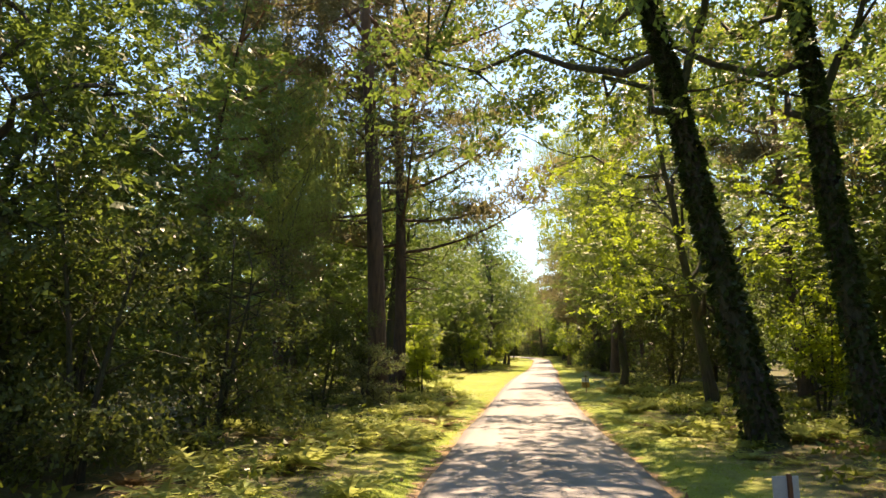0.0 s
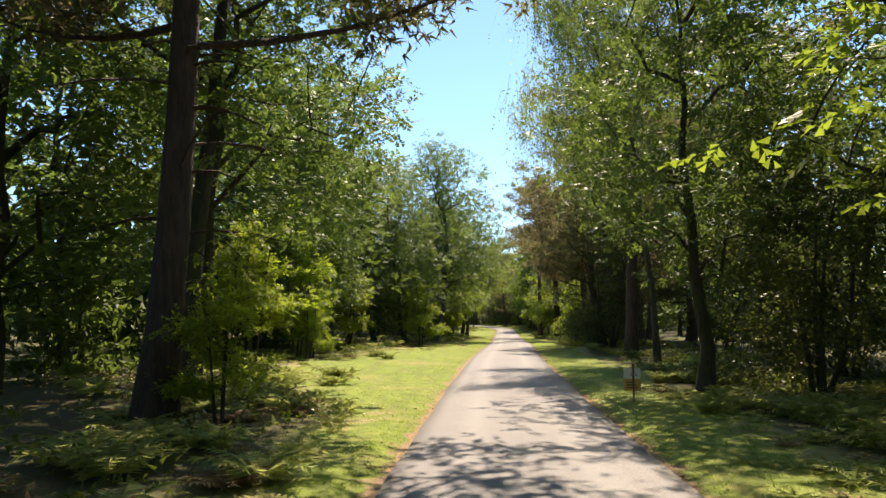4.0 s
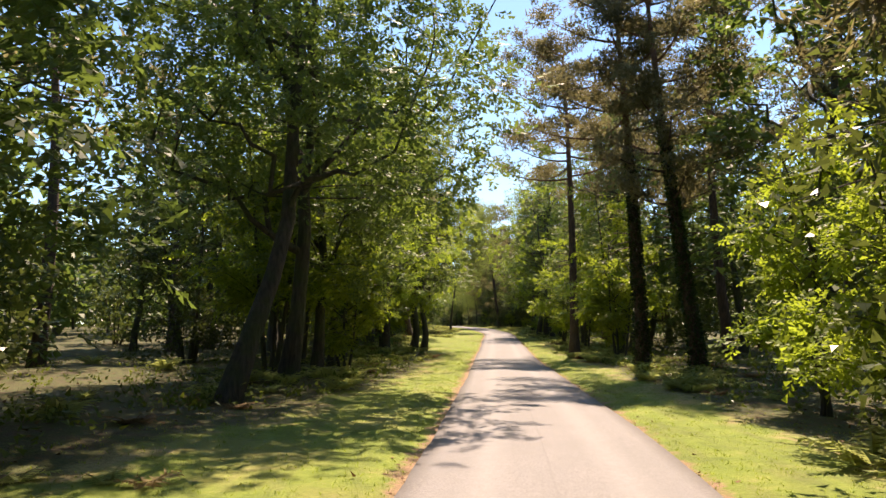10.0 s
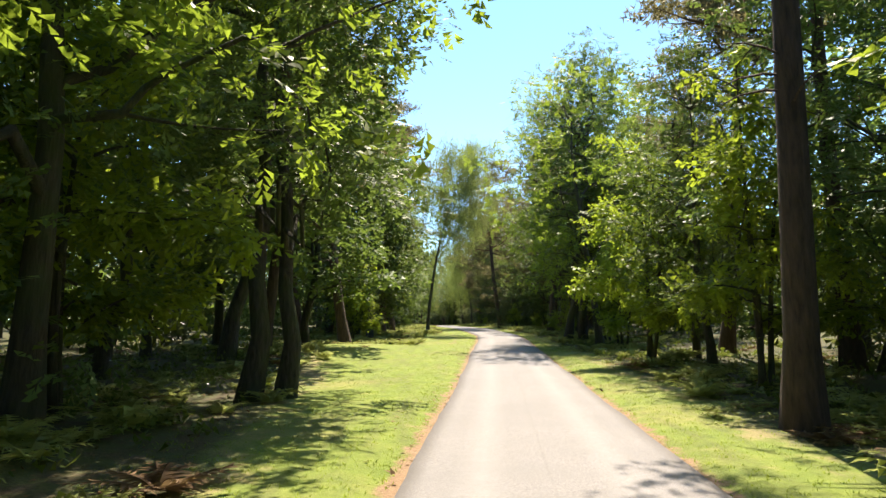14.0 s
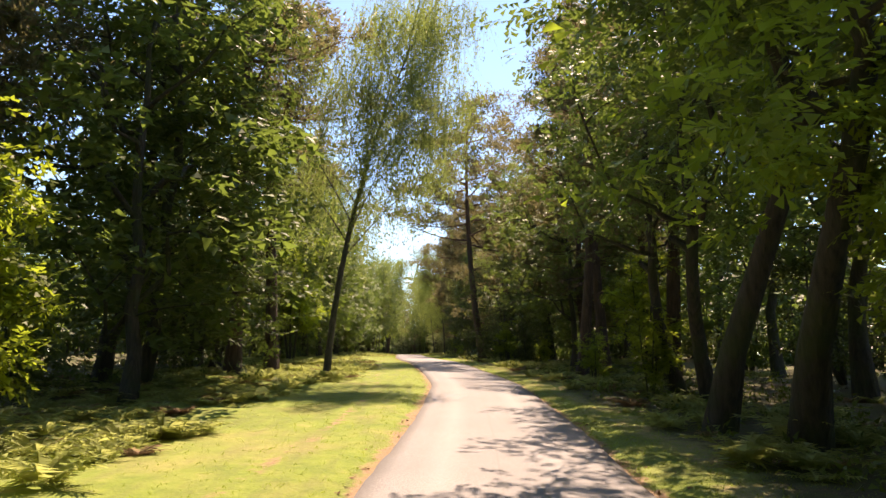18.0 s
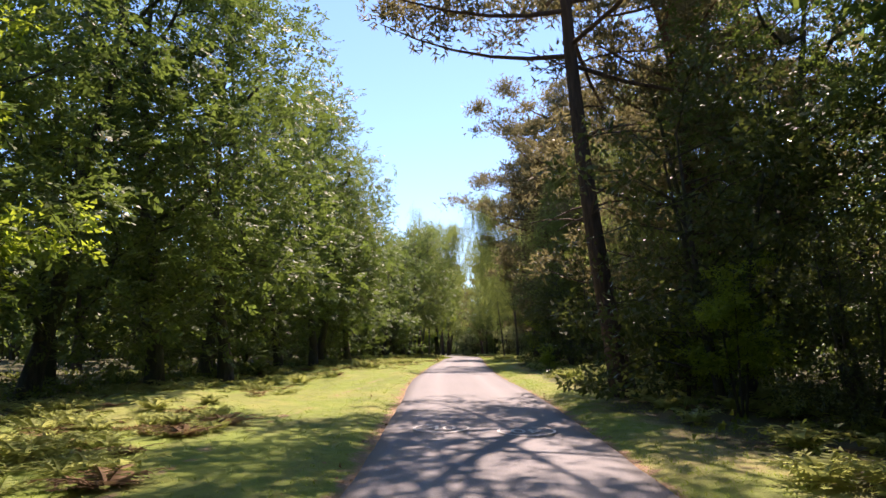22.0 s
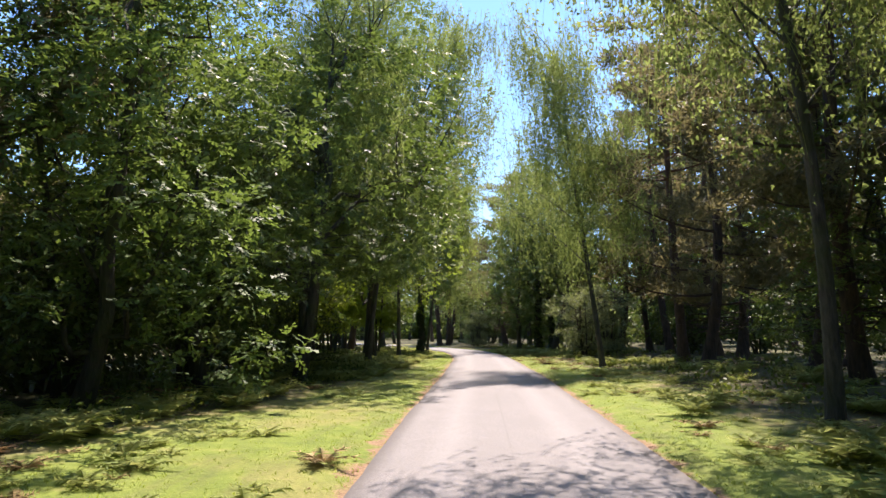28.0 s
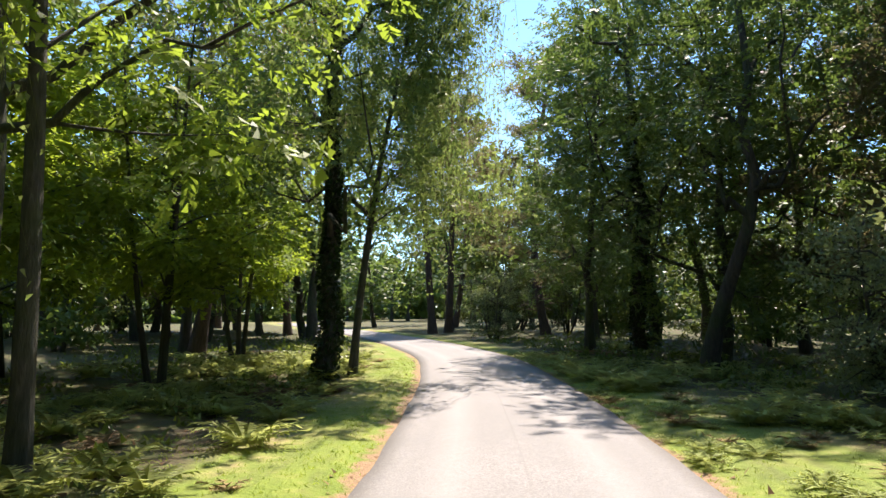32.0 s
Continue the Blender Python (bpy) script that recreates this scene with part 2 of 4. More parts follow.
def ground_material():
    """Cropped grass by the road, leaf litter and moss under the trees, sandy soil along the asphalt."""
    n = Nodes("forest_ground")
    big, mid, fine = n.noise(0.35, 5.0), n.noise(2.2, 5.0, 0.65), n.noise(22.0, 5.0, 0.8)
    tuft = n.noise(7.0, 4.0, 0.7)
    grass = n.mix(0.38, n.ramp(mid, (0.3, (0.075, 0.13, 0.013)), (0.5, (0.155, 0.222, 0.025)), (0.7, (0.245, 0.295, 0.048))), n.ramp(fine, (0.3, (0.07, 0.11, 0.010)), (0.72, (0.29, 0.345, 0.05))))
    grass = n.mix(n.ramp(tuft, (0.5, (0, 0, 0)), (0.72, (0.4, 0.4, 0.4))), grass, (0.12, 0.175, 0.014))
    lanes = n.t.nodes.new("ShaderNodeMapping")
    lanes.inputs["Scale"].default_value = (1.0, 0.12, 1.0)
    n.link(n.t.nodes.new("ShaderNodeTexCoord").outputs["Object"], lanes.inputs[0])
    streak = n.add("ShaderNodeTexNoise", Scale=2.6, Detail=4.0, Roughness=0.65)
    n.link(lanes.outputs[0], streak.inputs["Vector"])
    grass = n.mix(n.ramp(streak.outputs["Fac"], (0.46, (0, 0, 0)), (0.66, (0.6, 0.6, 0.6))), grass, n.ramp(fine, (0.3, (0.07, 0.085, 0.02)), (0.7, (0.17, 0.185, 0.05))))
    dry = n.ramp(big, (0.5, (0, 0, 0)), (0.72, (0.55, 0.55, 0.55)))
    grass = n.mix(dry, grass, n.ramp(fine, (0.3, (0.24, 0.17, 0.07)), (0.7, (0.40, 0.33, 0.14))))
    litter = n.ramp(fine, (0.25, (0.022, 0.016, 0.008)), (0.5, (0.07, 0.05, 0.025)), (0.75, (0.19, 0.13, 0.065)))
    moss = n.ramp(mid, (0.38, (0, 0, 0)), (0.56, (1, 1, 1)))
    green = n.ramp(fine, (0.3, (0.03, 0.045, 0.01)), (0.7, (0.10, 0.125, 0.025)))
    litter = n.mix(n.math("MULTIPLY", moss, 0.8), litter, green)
    f = n.math("ADD", n.attr("litter"), n.math("MULTIPLY", n.math("SUBTRACT", mid, 0.5), 0.9))
    straw = n.ramp(fine, (0.3, (0.16, 0.12, 0.05)), (0.7, (0.42, 0.33, 0.17)))
    band = n.ramp(f, (0.08, (0, 0, 0)), (0.3, (0.75, 0.75, 0.75)), (0.5, (0.8, 0.8, 0.8)))
    grass = n.mix(n.math("MULTIPLY", band, n.ramp(n.noise(1.1, 4.0), (0.4, (0, 0, 0)), (0.58, (1, 1, 1)))), grass, straw)
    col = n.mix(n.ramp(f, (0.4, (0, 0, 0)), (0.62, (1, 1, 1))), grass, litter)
    soil = n.ramp(fine, (0.3, (0.16, 0.095, 0.05)), (0.7, (0.38, 0.25, 0.145)))
    g = n.math("ADD", n.attr("soil"), n.math("MULTIPLY", n.math("SUBTRACT", mid, 0.5), 1.1))
    col = n.mix(n.ramp(g, (0.42, (0, 0, 0)), (0.6, (1, 1, 1))), col, soil)
    n.bump(n.math("ADD", fine, n.math("MULTIPLY", tuft, 1.6)), 0.6, 0.05)
    return n.finish(col, 0.95)


M_ASPHALT, M_GROUND = asphalt_material(), ground_material()
M_GRASS = leaf_material("grass_blade", (0.105, 0.155, 0.02), (0.25, 0.30, 0.06), (0.44, 0.56, 0.085), 0.52, 0.6)
M_LITTER = leaf_material("fallen_leaf", (0.09, 0.05, 0.025), (0.30, 0.18, 0.09), (0.2, 0.1, 0.04), 0.1, 0.8)
M_WHITE = surface_material("worn_road_paint", ((0.35, (0.42, 0.40, 0.36)), (0.6, (0.72, 0.70, 0.64))), 6.0, 0.7, 0.3, 8)
M_POST = surface_material("rusty_post", ((0.3, (0.09, 0.035, 0.02)), (0.7, (0.22, 0.09, 0.05))), 9.0, 0.7, 0.3, 6)
M_SIGNWHITE = surface_material("sign_white", ((0.3, (0.62, 0.60, 0.57)), (0.7, (0.78, 0.76, 0.73))), 3.0, 0.4, 0.05, 8)
M_SIGNYELLOW = surface_material("sign_yellow", ((0.3, (0.62, 0.33, 0.06)), (0.7, (0.75, 0.42, 0.08))), 3.0, 0.4, 0.05, 8)
M_SIGNGREY = surface_material("sign_back", ((0.3, (0.36, 0.37, 0.40)), (0.7, (0.50, 0.50, 0.53))), 3.0, 0.45, 0.05, 8)
M_DARK = surface_material("dark_bar", ((0.3, (0.05, 0.045, 0.045)), (0.7, (0.09, 0.08, 0.08))), 5.0, 0.5, 0.05, 5)


# ---- the lie of the road ----
FINE_Y = np.arange(-60.0, 480.0, 0.5)


def smooth(ys, vs):
    """Values on FINE_Y through the given ones, rounded by a running mean of about 9 m."""
    v = np.interp(FINE_Y, ys, vs)
    k = np.hanning(21)
    p = np.pad(v, 10, mode="edge")
    return np.convolve(p, k / k.sum(), mode="valid")


_ax = np.array(AXIS, float)
_slope = (_ax[-1, 1] - _ax[-2, 1]) / (_ax[-1, 0] - _ax[-2, 0])
_ys = np.r_[_ax[0, 0] - 200, _ax[:, 0], _ax[-1, 0] + 300]
ROAD_X = smooth(_ys, np.r_[_ax[0, 1], _ax[:, 1], _ax[-1, 1] + _slope * 300])
ROAD_Z = smooth(_ys, np.r_[_ax[0, 2], _ax[:, 2], _ax[-1, 2]])
ROAD_HEAD = np.arctan(np.gradient(ROAD_X, FINE_Y))


def road_x(y):
    return np.interp(y, FINE_Y, ROAD_X)


def road_z(y):
    return np.interp(y, FINE_Y, ROAD_Z)


def across(x, y):
    """Signed distance from the middle of the road, to the right."""
    return (x - road_x(y)) * np.cos(np.interp(y, FINE_Y, ROAD_HEAD))


def half_width(y):
    return np.interp(y, [-60, 112, 140, 158, 175, 228, 246], [1.54, 1.54, 1.58, 1.64, 1.76, 1.70, 1.66])


def at_road(y, u):
    """The place u metres right of the road's middle, at y along it."""
    h = np.interp(y, FINE_Y, ROAD_HEAD)
    return road_x(y) + u * np.cos(h), y - u * np.sin(h)


def bumps(x, y):
    return (np.sin(x * 0.31 + 1.3) * np.sin(y * 0.27 + 0.4) * 0.5 + np.sin(x * 0.83 + y * 0.41) * 0.22 + np.sin(x * 0.37 - y * 0.71 + 2.0) * 0.28 + np.sin(x * 1.9 + 0.7) * np.sin(y * 1.7) * 0.12)


def ground_z(x, y):
    x, y = np.asarray(x, float), np.asarray(y, float)
    a = np.abs(across(x, y))
    rise = np.clip((a - HALF) / 5.0, 0, 1)
    far = np.clip((a - 60) / 100, 0, 1)
    lip = 0.07 * np.clip((a - half_width(y) - 0.15) / 0.45, 0, 1)
    mound = 0.38 * np.exp(-(((x - 6.9) / 0.9) ** 2 + ((y - 52.4) / 1.1) ** 2))
    return road_z(y) - 0.07 + lip + mound + rise * rise * (0.22 * bumps(x, y) + 0.06) * (1 - far)


# ---- mesh helpers ----
def fill(me, verts, faces, mat, smooth_faces=False):
    """Fast mesh from an array of vertices and one array of equal-sided faces."""
    verts, faces = np.asarray(verts, np.float32), np.asarray(faces, np.int32)
    n, k = faces.shape
    me.vertices.add(len(verts))
    me.vertices.foreach_set("co", verts.ravel())
    me.loops.add(n * k)
    me.loops.foreach_set("vertex_index", faces.ravel())
    me.polygons.add(n)
    me.polygons.foreach_set("loop_start", np.arange(0, n * k, k, dtype=np.int32))
    me.polygons.foreach_set("loop_total", np.full(n, k, np.int32))
    if smooth_faces:
        me.polygons.foreach_set("use_smooth", np.ones(n, bool))
    me.materials.append(mat)
    me.update(calc_edges=True)
    me.validate()
    return me


def mesh(name, verts, faces, mat, smooth_faces=False):
    return fill(bpy.data.meshes.new(name), verts, faces, mat, smooth_faces)


def part(name, bm, material, parent, label=""):
    """Links a bmesh or a ready mesh as one object under a thing or a part."""
    if isinstance(bm, bmesh.types.BMesh):
        me = bpy.data.meshes.new(name)
        bm.to_mesh(me)
        bm.free()
        me.materials.append(material)
    else:
        me = bm
    ob = new(name, me)
    ob.parent = parent
    if label:
        tagged(ob, label)
    return ob


class Wood:
    """Tubes for trunk and limbs, gathered into one mesh of quads."""

    def __init__(self):
        self.v, self.f, self.n = [], [], 0

    def tube(self, pts, radii, sides=7):
        pts = np.asarray(pts, float)
        radii = np.asarray(radii, float)
        tan = np.gradient(pts, axis=0)
        tan /= np.linalg.norm(tan, axis=1)[:, None] + 1e-9
        ref = np.where(np.abs(tan[:, 2:3]) > 0.9, np.array([[1.0, 0, 0]]), np.array([[0, 0, 1.0]]))
        a = np.cross(tan, ref)
        a /= np.linalg.norm(a, axis=1)[:, None]
        b = np.cross(tan, a)
        # keep the rings from twisting
        for i in range(1, len(pts)):
            a[i] = a[i - 1] - tan[i] * (a[i - 1] @ tan[i])
            a[i] /= np.linalg.norm(a[i]) + 1e-9
            b[i] = np.cross(tan[i], a[i])
        ang = np.linspace(0, 2 * np.pi, sides, endpoint=False)
        ring = a[:, None, :] * np.cos(ang)[None, :, None] + b[:, None, :] * np.sin(ang)[None, :, None]
        v = (pts[:, None, :] + ring * radii[:, None, None]).reshape(-1, 3)
        i = np.arange(len(pts) - 1)[:, None] * sides
        j = np.arange(sides)[None, :]
        k = (j + 1) % sides
        f = np.stack([i + j, i + k, i + sides + k, i + sides + j], -1).reshape(-1, 4) + self.n
        self.v.append(v)
        self.f.append(f)
        self.n += len(v)

    def mesh(self, name, mat):
        return mesh(name, np.concatenate(self.v), np.concatenate(self.f), mat, True)


def unit(v):
    return v / (np.linalg.norm(v, axis=-1, keepdims=True) + 1e-9)


def leaves(points, along, size, width, g, flat=0.5, tri=False):
    """A folded four-cornered leaf at each point, or a plain one of three corners: along gives the way it points."""
    n = len(points)
    d = unit(along)
    side = unit(np.cross(d, unit(g.normal(size=(n, 3)) * (1 - flat) + np.array([0, 0, 1.0]) * flat)))
    up = np.cross(side, d)
    s = (size * g.uniform(0.65, 1.25, n))[:, None]
    w = width / 2
    if tri:
        v = np.stack([points - side * s * w, points + d * s, points + side * s * w], 1)
    else:
        v = np.stack([points, points + d * s * 0.45 + side * s * w + up * s * 0.06, points + d * s, points + d * s * 0.45 - side * s * w + up * s * 0.06], 1)
    return v.reshape(-1, 3), np.arange(v.shape[0] * v.shape[1]).reshape(n, -1)


def sprays(p, out, k, size, width, g, up=1.0, droop=0.1):
    """Leafy twigs: each carries k leaves, broad towards the tip, in one loose plane, left and right of the twig and one at its tip."""
    n = len(p)
    axis = unit(out * (1, 1, 0.45) + g.normal(size=(n, 3)) * 0.4 + np.array([0, 0, -droop]))
    nor = unit(g.normal(size=(n, 3)) * 0.38 + out * 0.3 + np.array([0, 0, up]))
    side = unit(np.cross(axis, nor))
    nor = np.cross(side, axis)
    ln = size * g.uniform(1.7, 3.0, n)
    vs = []
    for j in range(k):
        sg = 0.0 if j == k - 1 else (1 if j % 2 else -1)
        s = size * g.uniform(0.75, 1.2, n)[:, None]
        a = (sg * g.uniform(0.6, 1.15, n) + g.normal(size=n) * 0.15)[:, None]
        d = axis * np.cos(a) + side * np.sin(a) - np.array([0, 0, 1.0]) * g.uniform(0.0, 0.3, n)[:, None]
        d = unit(d)
        w = unit(np.cross(d, nor + g.normal(size=(n, 3)) * 0.28))
        b = p + axis * (ln * (j + 0.6) / k)[:, None]
        vs.append(np.stack([b, b + d * s + w * s * width / 2, b + d * s * 0.85 - w * s * width / 2], 1))
    v = np.concatenate(vs).reshape(-1, 3)
    return v, np.arange(len(v)).reshape(-1, 3)


def clump_points(centres, radii, n, g, squash=0.7, hollow=0.55):
    """Points in flattened clumps, more towards their skin."""
    c = np.asarray(centres, float)
    r = np.asarray(radii, float)
    p = r ** 2
    k = g.choice(len(c), n, p=p / p.sum())
    d = unit(g.normal(size=(n, 3)))
    rad = r[k] * (hollow + (1 - hollow) * g.random(n)) * g.uniform(0.75, 1.15, n)
    off = d * rad[:, None]
    off[:, 2] *= squash
    return c[k] + off, d, k


def curve(a, b, bend, n=5):
    t = np.linspace(0, 1, n)[:, None]
    return a * (1 - t) + b * t + bend * (4 * t * (1 - t))


STEM = {}


# ---- kinds of trees: each returns (trunk mesh, crown mesh) ----
def oak(seed, h, n, size, low=0.22, spread=0.30, mat=None, kind="oak", clumps=80, tri=False, straight=False):
    """Broad-leaved tree: a stem that forks, curved limbs, and a clumped crown from low*h upwards."""
    g = np.random.default_rng(seed)
    w = Wood()
    r0 = h * 0.0105 + 0.05
    lean = g.normal(size=2) * (0.005 if straight else 0.03) * h
    top = np.array([lean[0], lean[1], h * 0.80])
    stem = curve(np.zeros(3), top, np.array([*(g.normal(size=2) * (0.004 if straight else 0.03) * h), 0]), 11)
    stem[1:, :2] += g.normal(size=(10, 2)) * (0.002 if straight else 0.006) * h
    stem[0, 2] = -0.3
    rad = r0 * np.linspace(1.0, 0.2, 11)
    rad[0] *= 1.5
    rad[1] *= 1.06
    w.tube(stem, rad, 6 if n < 10000 else 10)
    # clump places fill the crown's outline, which bulges below the middle
    t = low + (1 - low) * (np.arange(clumps) + g.random(clumps)) / clumps
    k = (t - low) / (1 - low)
    prof = np.sqrt(np.clip(np.sin(np.pi * np.clip(0.14 + 0.86 * k, 0, 1)), 0.02, 1)) * g.uniform(0.85, 1.1, clumps)
    a = np.arange(clumps) * 2.4 + g.normal(size=clumps) * 0.5
    q = spread * h * prof * np.sqrt(g.uniform(0.12, 1.0, clumps))
    ax = np.stack([np.interp(t * h, stem[:, 2], stem[:, j]) for j in range(2)], 1)
    cs = np.stack([ax[:, 0] + np.cos(a) * q, ax[:, 1] + np.sin(a) * q, t * h + g.normal(size=clumps) * 0.02 * h], 1)
    rs = h * g.uniform(0.05, 0.10, clumps) * (1.12 - 0.35 * k)
    limbs = []
    crook = np.random.default_rng(clumps + int(h * 100))
    for i in range(9):
        c = cs[int((i + 0.5) * clumps / 9 * 0.8)]
        z0 = max(low * h * 0.75, c[2] - h * g.uniform(0.08, 0.2))
        base = np.array([np.interp(z0, stem[:, 2], stem[:, j]) for j in range(3)])
        limb = curve(base, base + (c - base) * 0.92, np.array([0, 0, g.uniform(-0.01, 0.035) * h]) + g.normal(size=3) * 0.02 * h, 7)
        limb[1:6] += crook.normal(size=(5, 3)) * 0.012 * h * np.array([1, 1, 1.3])
        w.tube(limb, r0 * g.uniform(0.34, 0.5) * np.linspace(1, 0.25, 7), 4 if n < 10000 else 6)
        limbs += list(limb[2:])
    joints = np.array(limbs + list(stem[5:]))
    for c in cs[:: 5 if n < 10000 else 2]:
        d = np.linalg.norm(joints - c, axis=1) + 2.0 * np.maximum(0, joints[:, 2] - c[2])
        s = joints[int(np.argmin(d))]
        ln = float(np.linalg.norm(c - s))
        w.tube(curve(s, c, g.normal(size=3) * (0.05 + 0.07 * ln) + np.array([0, 0, 0.05 * ln]), 6), r0 * np.linspace(0.16, 0.04, 6), 3)
    # smaller leafy lobes round each clump break the outline
    j = np.repeat(np.arange(clumps), 4)
    way = unit(g.normal(size=(len(j), 3)) * (1, 1, 0.6))
    sc = cs[j] + way * (rs[j] * g.uniform(0.7, 1.3, len(j)))[:, None]
    cc, rr = np.concatenate([cs, sc]), np.concatenate([rs * 0.85, rs[j] * g.uniform(0.35, 0.62, len(j))])
    if tri:
        p, d, _ = clump_points(cc, rr, n, g, 0.5, 0.5)
        nor = unit(d * 0.5 + g.normal(size=d.shape) * 0.35 + np.array([0, 0, 0.9]))
        v, f = leaves(p, unit(np.cross(nor, g.normal(size=d.shape))) + np.array([0, 0, -0.15]), size, 0.8, g, 0.75, True)
    else:
        k = 8
        p, d, _ = clump_points(cc, rr, n // k, g, 0.55, 0.6)
        # most twigs sit on the upper and outer skin of their lobe
        v, f = sprays(p, d, k, size, 0.62, g)
    trunk = w.mesh(kind + "_trunk", M_BARK)
    STEM[trunk.name] = (stem, rad)
    return trunk, mesh(kind + "_crown", v, f, mat or M_OAK)


def pine(seed, h, n, size, bare=0.5, wide=1.0):
    """Scots pine: tall bare stem with dead stubs, flat ragged plates of needles."""
    g = np.random.default_rng(seed)
    w = Wood()
    r0 = h * 0.012 + 0.06
    bend = g.normal(size=2) * 0.02 * h
    stem = curve(np.array([0, 0, -0.3]), np.array([*(g.normal(size=2) * 0.03 * h), h * 0.94]), np.array([*bend, 0]), 12)
    rad = r0 * np.linspace(1.0, 0.25, 12)
    rad[0] *= 1.4
    w.tube(stem, rad, 9)
    cs, rs, ds = [], [], []
    for i in range(16):
        t = bare * 0.5 + g.random() * bare * 0.55
        base = np.array([np.interp(t * h, stem[:, 2], stem[:, k]) for k in range(3)])
        a = g.uniform(0, 6.28)
        e = base + np.array([np.cos(a), np.sin(a), g.uniform(-0.35, 0.25)]) * g.uniform(0.6, 2.2)
        w.tube(curve(base, e, np.array([0, 0, 0.12]), 4), [0.03, 0.024, 0.016, 0.006], 4)
    for i in range(26):
        t = bare + (0.99 - bare) * (i + g.random()) / 26
        base = np.array([np.interp(t * h, stem[:, 2], stem[:, k]) for k in range(3)])
        a = i * 2.4 + g.normal() * 0.4
        reach = wide * h * g.uniform(0.12, 0.23) * (1.15 - 0.6 * (t - bare) / (1 - bare))
        tip = base + np.array([np.cos(a) * reach, np.sin(a) * reach, g.uniform(-0.05, 0.5) * reach])
        limb = curve(base, tip, np.array([0, 0, -0.08 * reach]), 6)
        w.tube(limb, r0 * 0.26 * np.linspace(1, 0.2, 6), 5)
        for s in (limb[2], limb[3], limb[4], limb[5], limb[5]):
            for _ in range(2):
                cs.append(s + g.normal(size=3) * np.array([0.45, 0.45, 0.12]) * reach * 0.3 + np.array([0, 0, 0.02 * h]))
                rs.append(h * g.uniform(0.026, 0.055) * (0.65 + 0.35 * wide))
    p, d, _ = clump_points(cs, rs, n, g, 0.5, 0.1)
    ways = unit(d + np.array([0, 0, 0.5]) + g.normal(size=d.shape) * 0.3)
    # each tuft: three stiff needle sprays that fan from one point
    vs, fs = [], []
    for q in range(3):
        v, f = leaves(p, ways + g.normal(size=d.shape) * 0.65, size, 0.26, g, 0.2, True)
        fs.append(f + q * len(v))
        vs.append(v)
    trunk = w.mesh("pine_trunk", M_PINEBARK)
    STEM[trunk.name] = (stem, rad)
    return trunk, mesh("pine_crown", np.concatenate(vs), np.concatenate(fs), M_PINE)


def birch(seed, h, n, size, lean=0.08):
    """Slender tree with thin rising limbs and hanging strings of small leaves."""
    g = np.random.default_rng(seed)
    w = Wood()
    r0 = h * 0.0068 + 0.03
    stem = curve(np.array([0, 0, -0.3]), np.array([lean * h, g.normal() * 0.03 * h, h * 0.95]), np.array([-lean * 0.35 * h, g.normal() * 0.02 * h, 0]), 12)
    rad = r0 * np.linspace(1, 0.12, 12)
    rad[0] *= 1.3
    w.tube(stem, rad, 8)
    tips = []
    for i in range(30):
        t = 0.28 + 0.70 * (i + g.random()) / 30
        base = np.array([np.interp(t * h, stem[:, 2], stem[:, k]) for k in range(3)])
        a = i * 2.4 + g.normal() * 0.4
        reach = h * g.uniform(0.16, 0.33) * (1.2 - 0.8 * t)
        tip = base + np.array([np.cos(a) * reach, np.sin(a) * reach, reach * g.uniform(0.5, 1.2)])
        limb = curve(base, tip, np.array([0, 0, 0.10 * reach]), 6)
        w.tube(limb, r0 * 0.22 * np.linspace(1, 0.2, 6), 4)
        tips += [limb[2], limb[3], limb[4], limb[5]]
    tips = np.array(tips)
    # hanging twigs, each a fine strand with its leaves along it
    per = 17
    strings = n // per
    k = g.choice(len(tips), strings)
    s0 = tips[k] + g.normal(size=(strings, 3)) * 0.022 * h
    drop = g.uniform(0.06, 0.24, strings) * h
    t = g.random((strings, per))
    sway = g.normal(size=(strings, 2)) * 0.12
    p = s0[:, None, :] + np.concatenate([sway[:, None, :] * t[..., None] ** 2 * 4, -(t * drop[:, None])[..., None]], -1)
    p = p.reshape(-1, 3) + g.normal(size=(strings * per, 3)) * 0.05
    v, f = leaves(p, np.array([0, 0, -1.0]) + g.normal(size=p.shape) * 0.6, size, 0.75, g, 0.1, True)
    end = s0 + np.concatenate([sway * 4, -drop[:, None]], 1)
    strand = np.stack([s0 + (0.008, 0, 0), end, s0 - (0.008, 0, 0)], 1).reshape(-1, 3)
    f = np.concatenate([f, np.arange(len(strand)).reshape(-1, 3) + len(v)])
    v = np.concatenate([v, strand])
    return w.mesh("birch_trunk", M_BIRCHBARK), mesh("birch_crown", v, f, M_BIRCH)


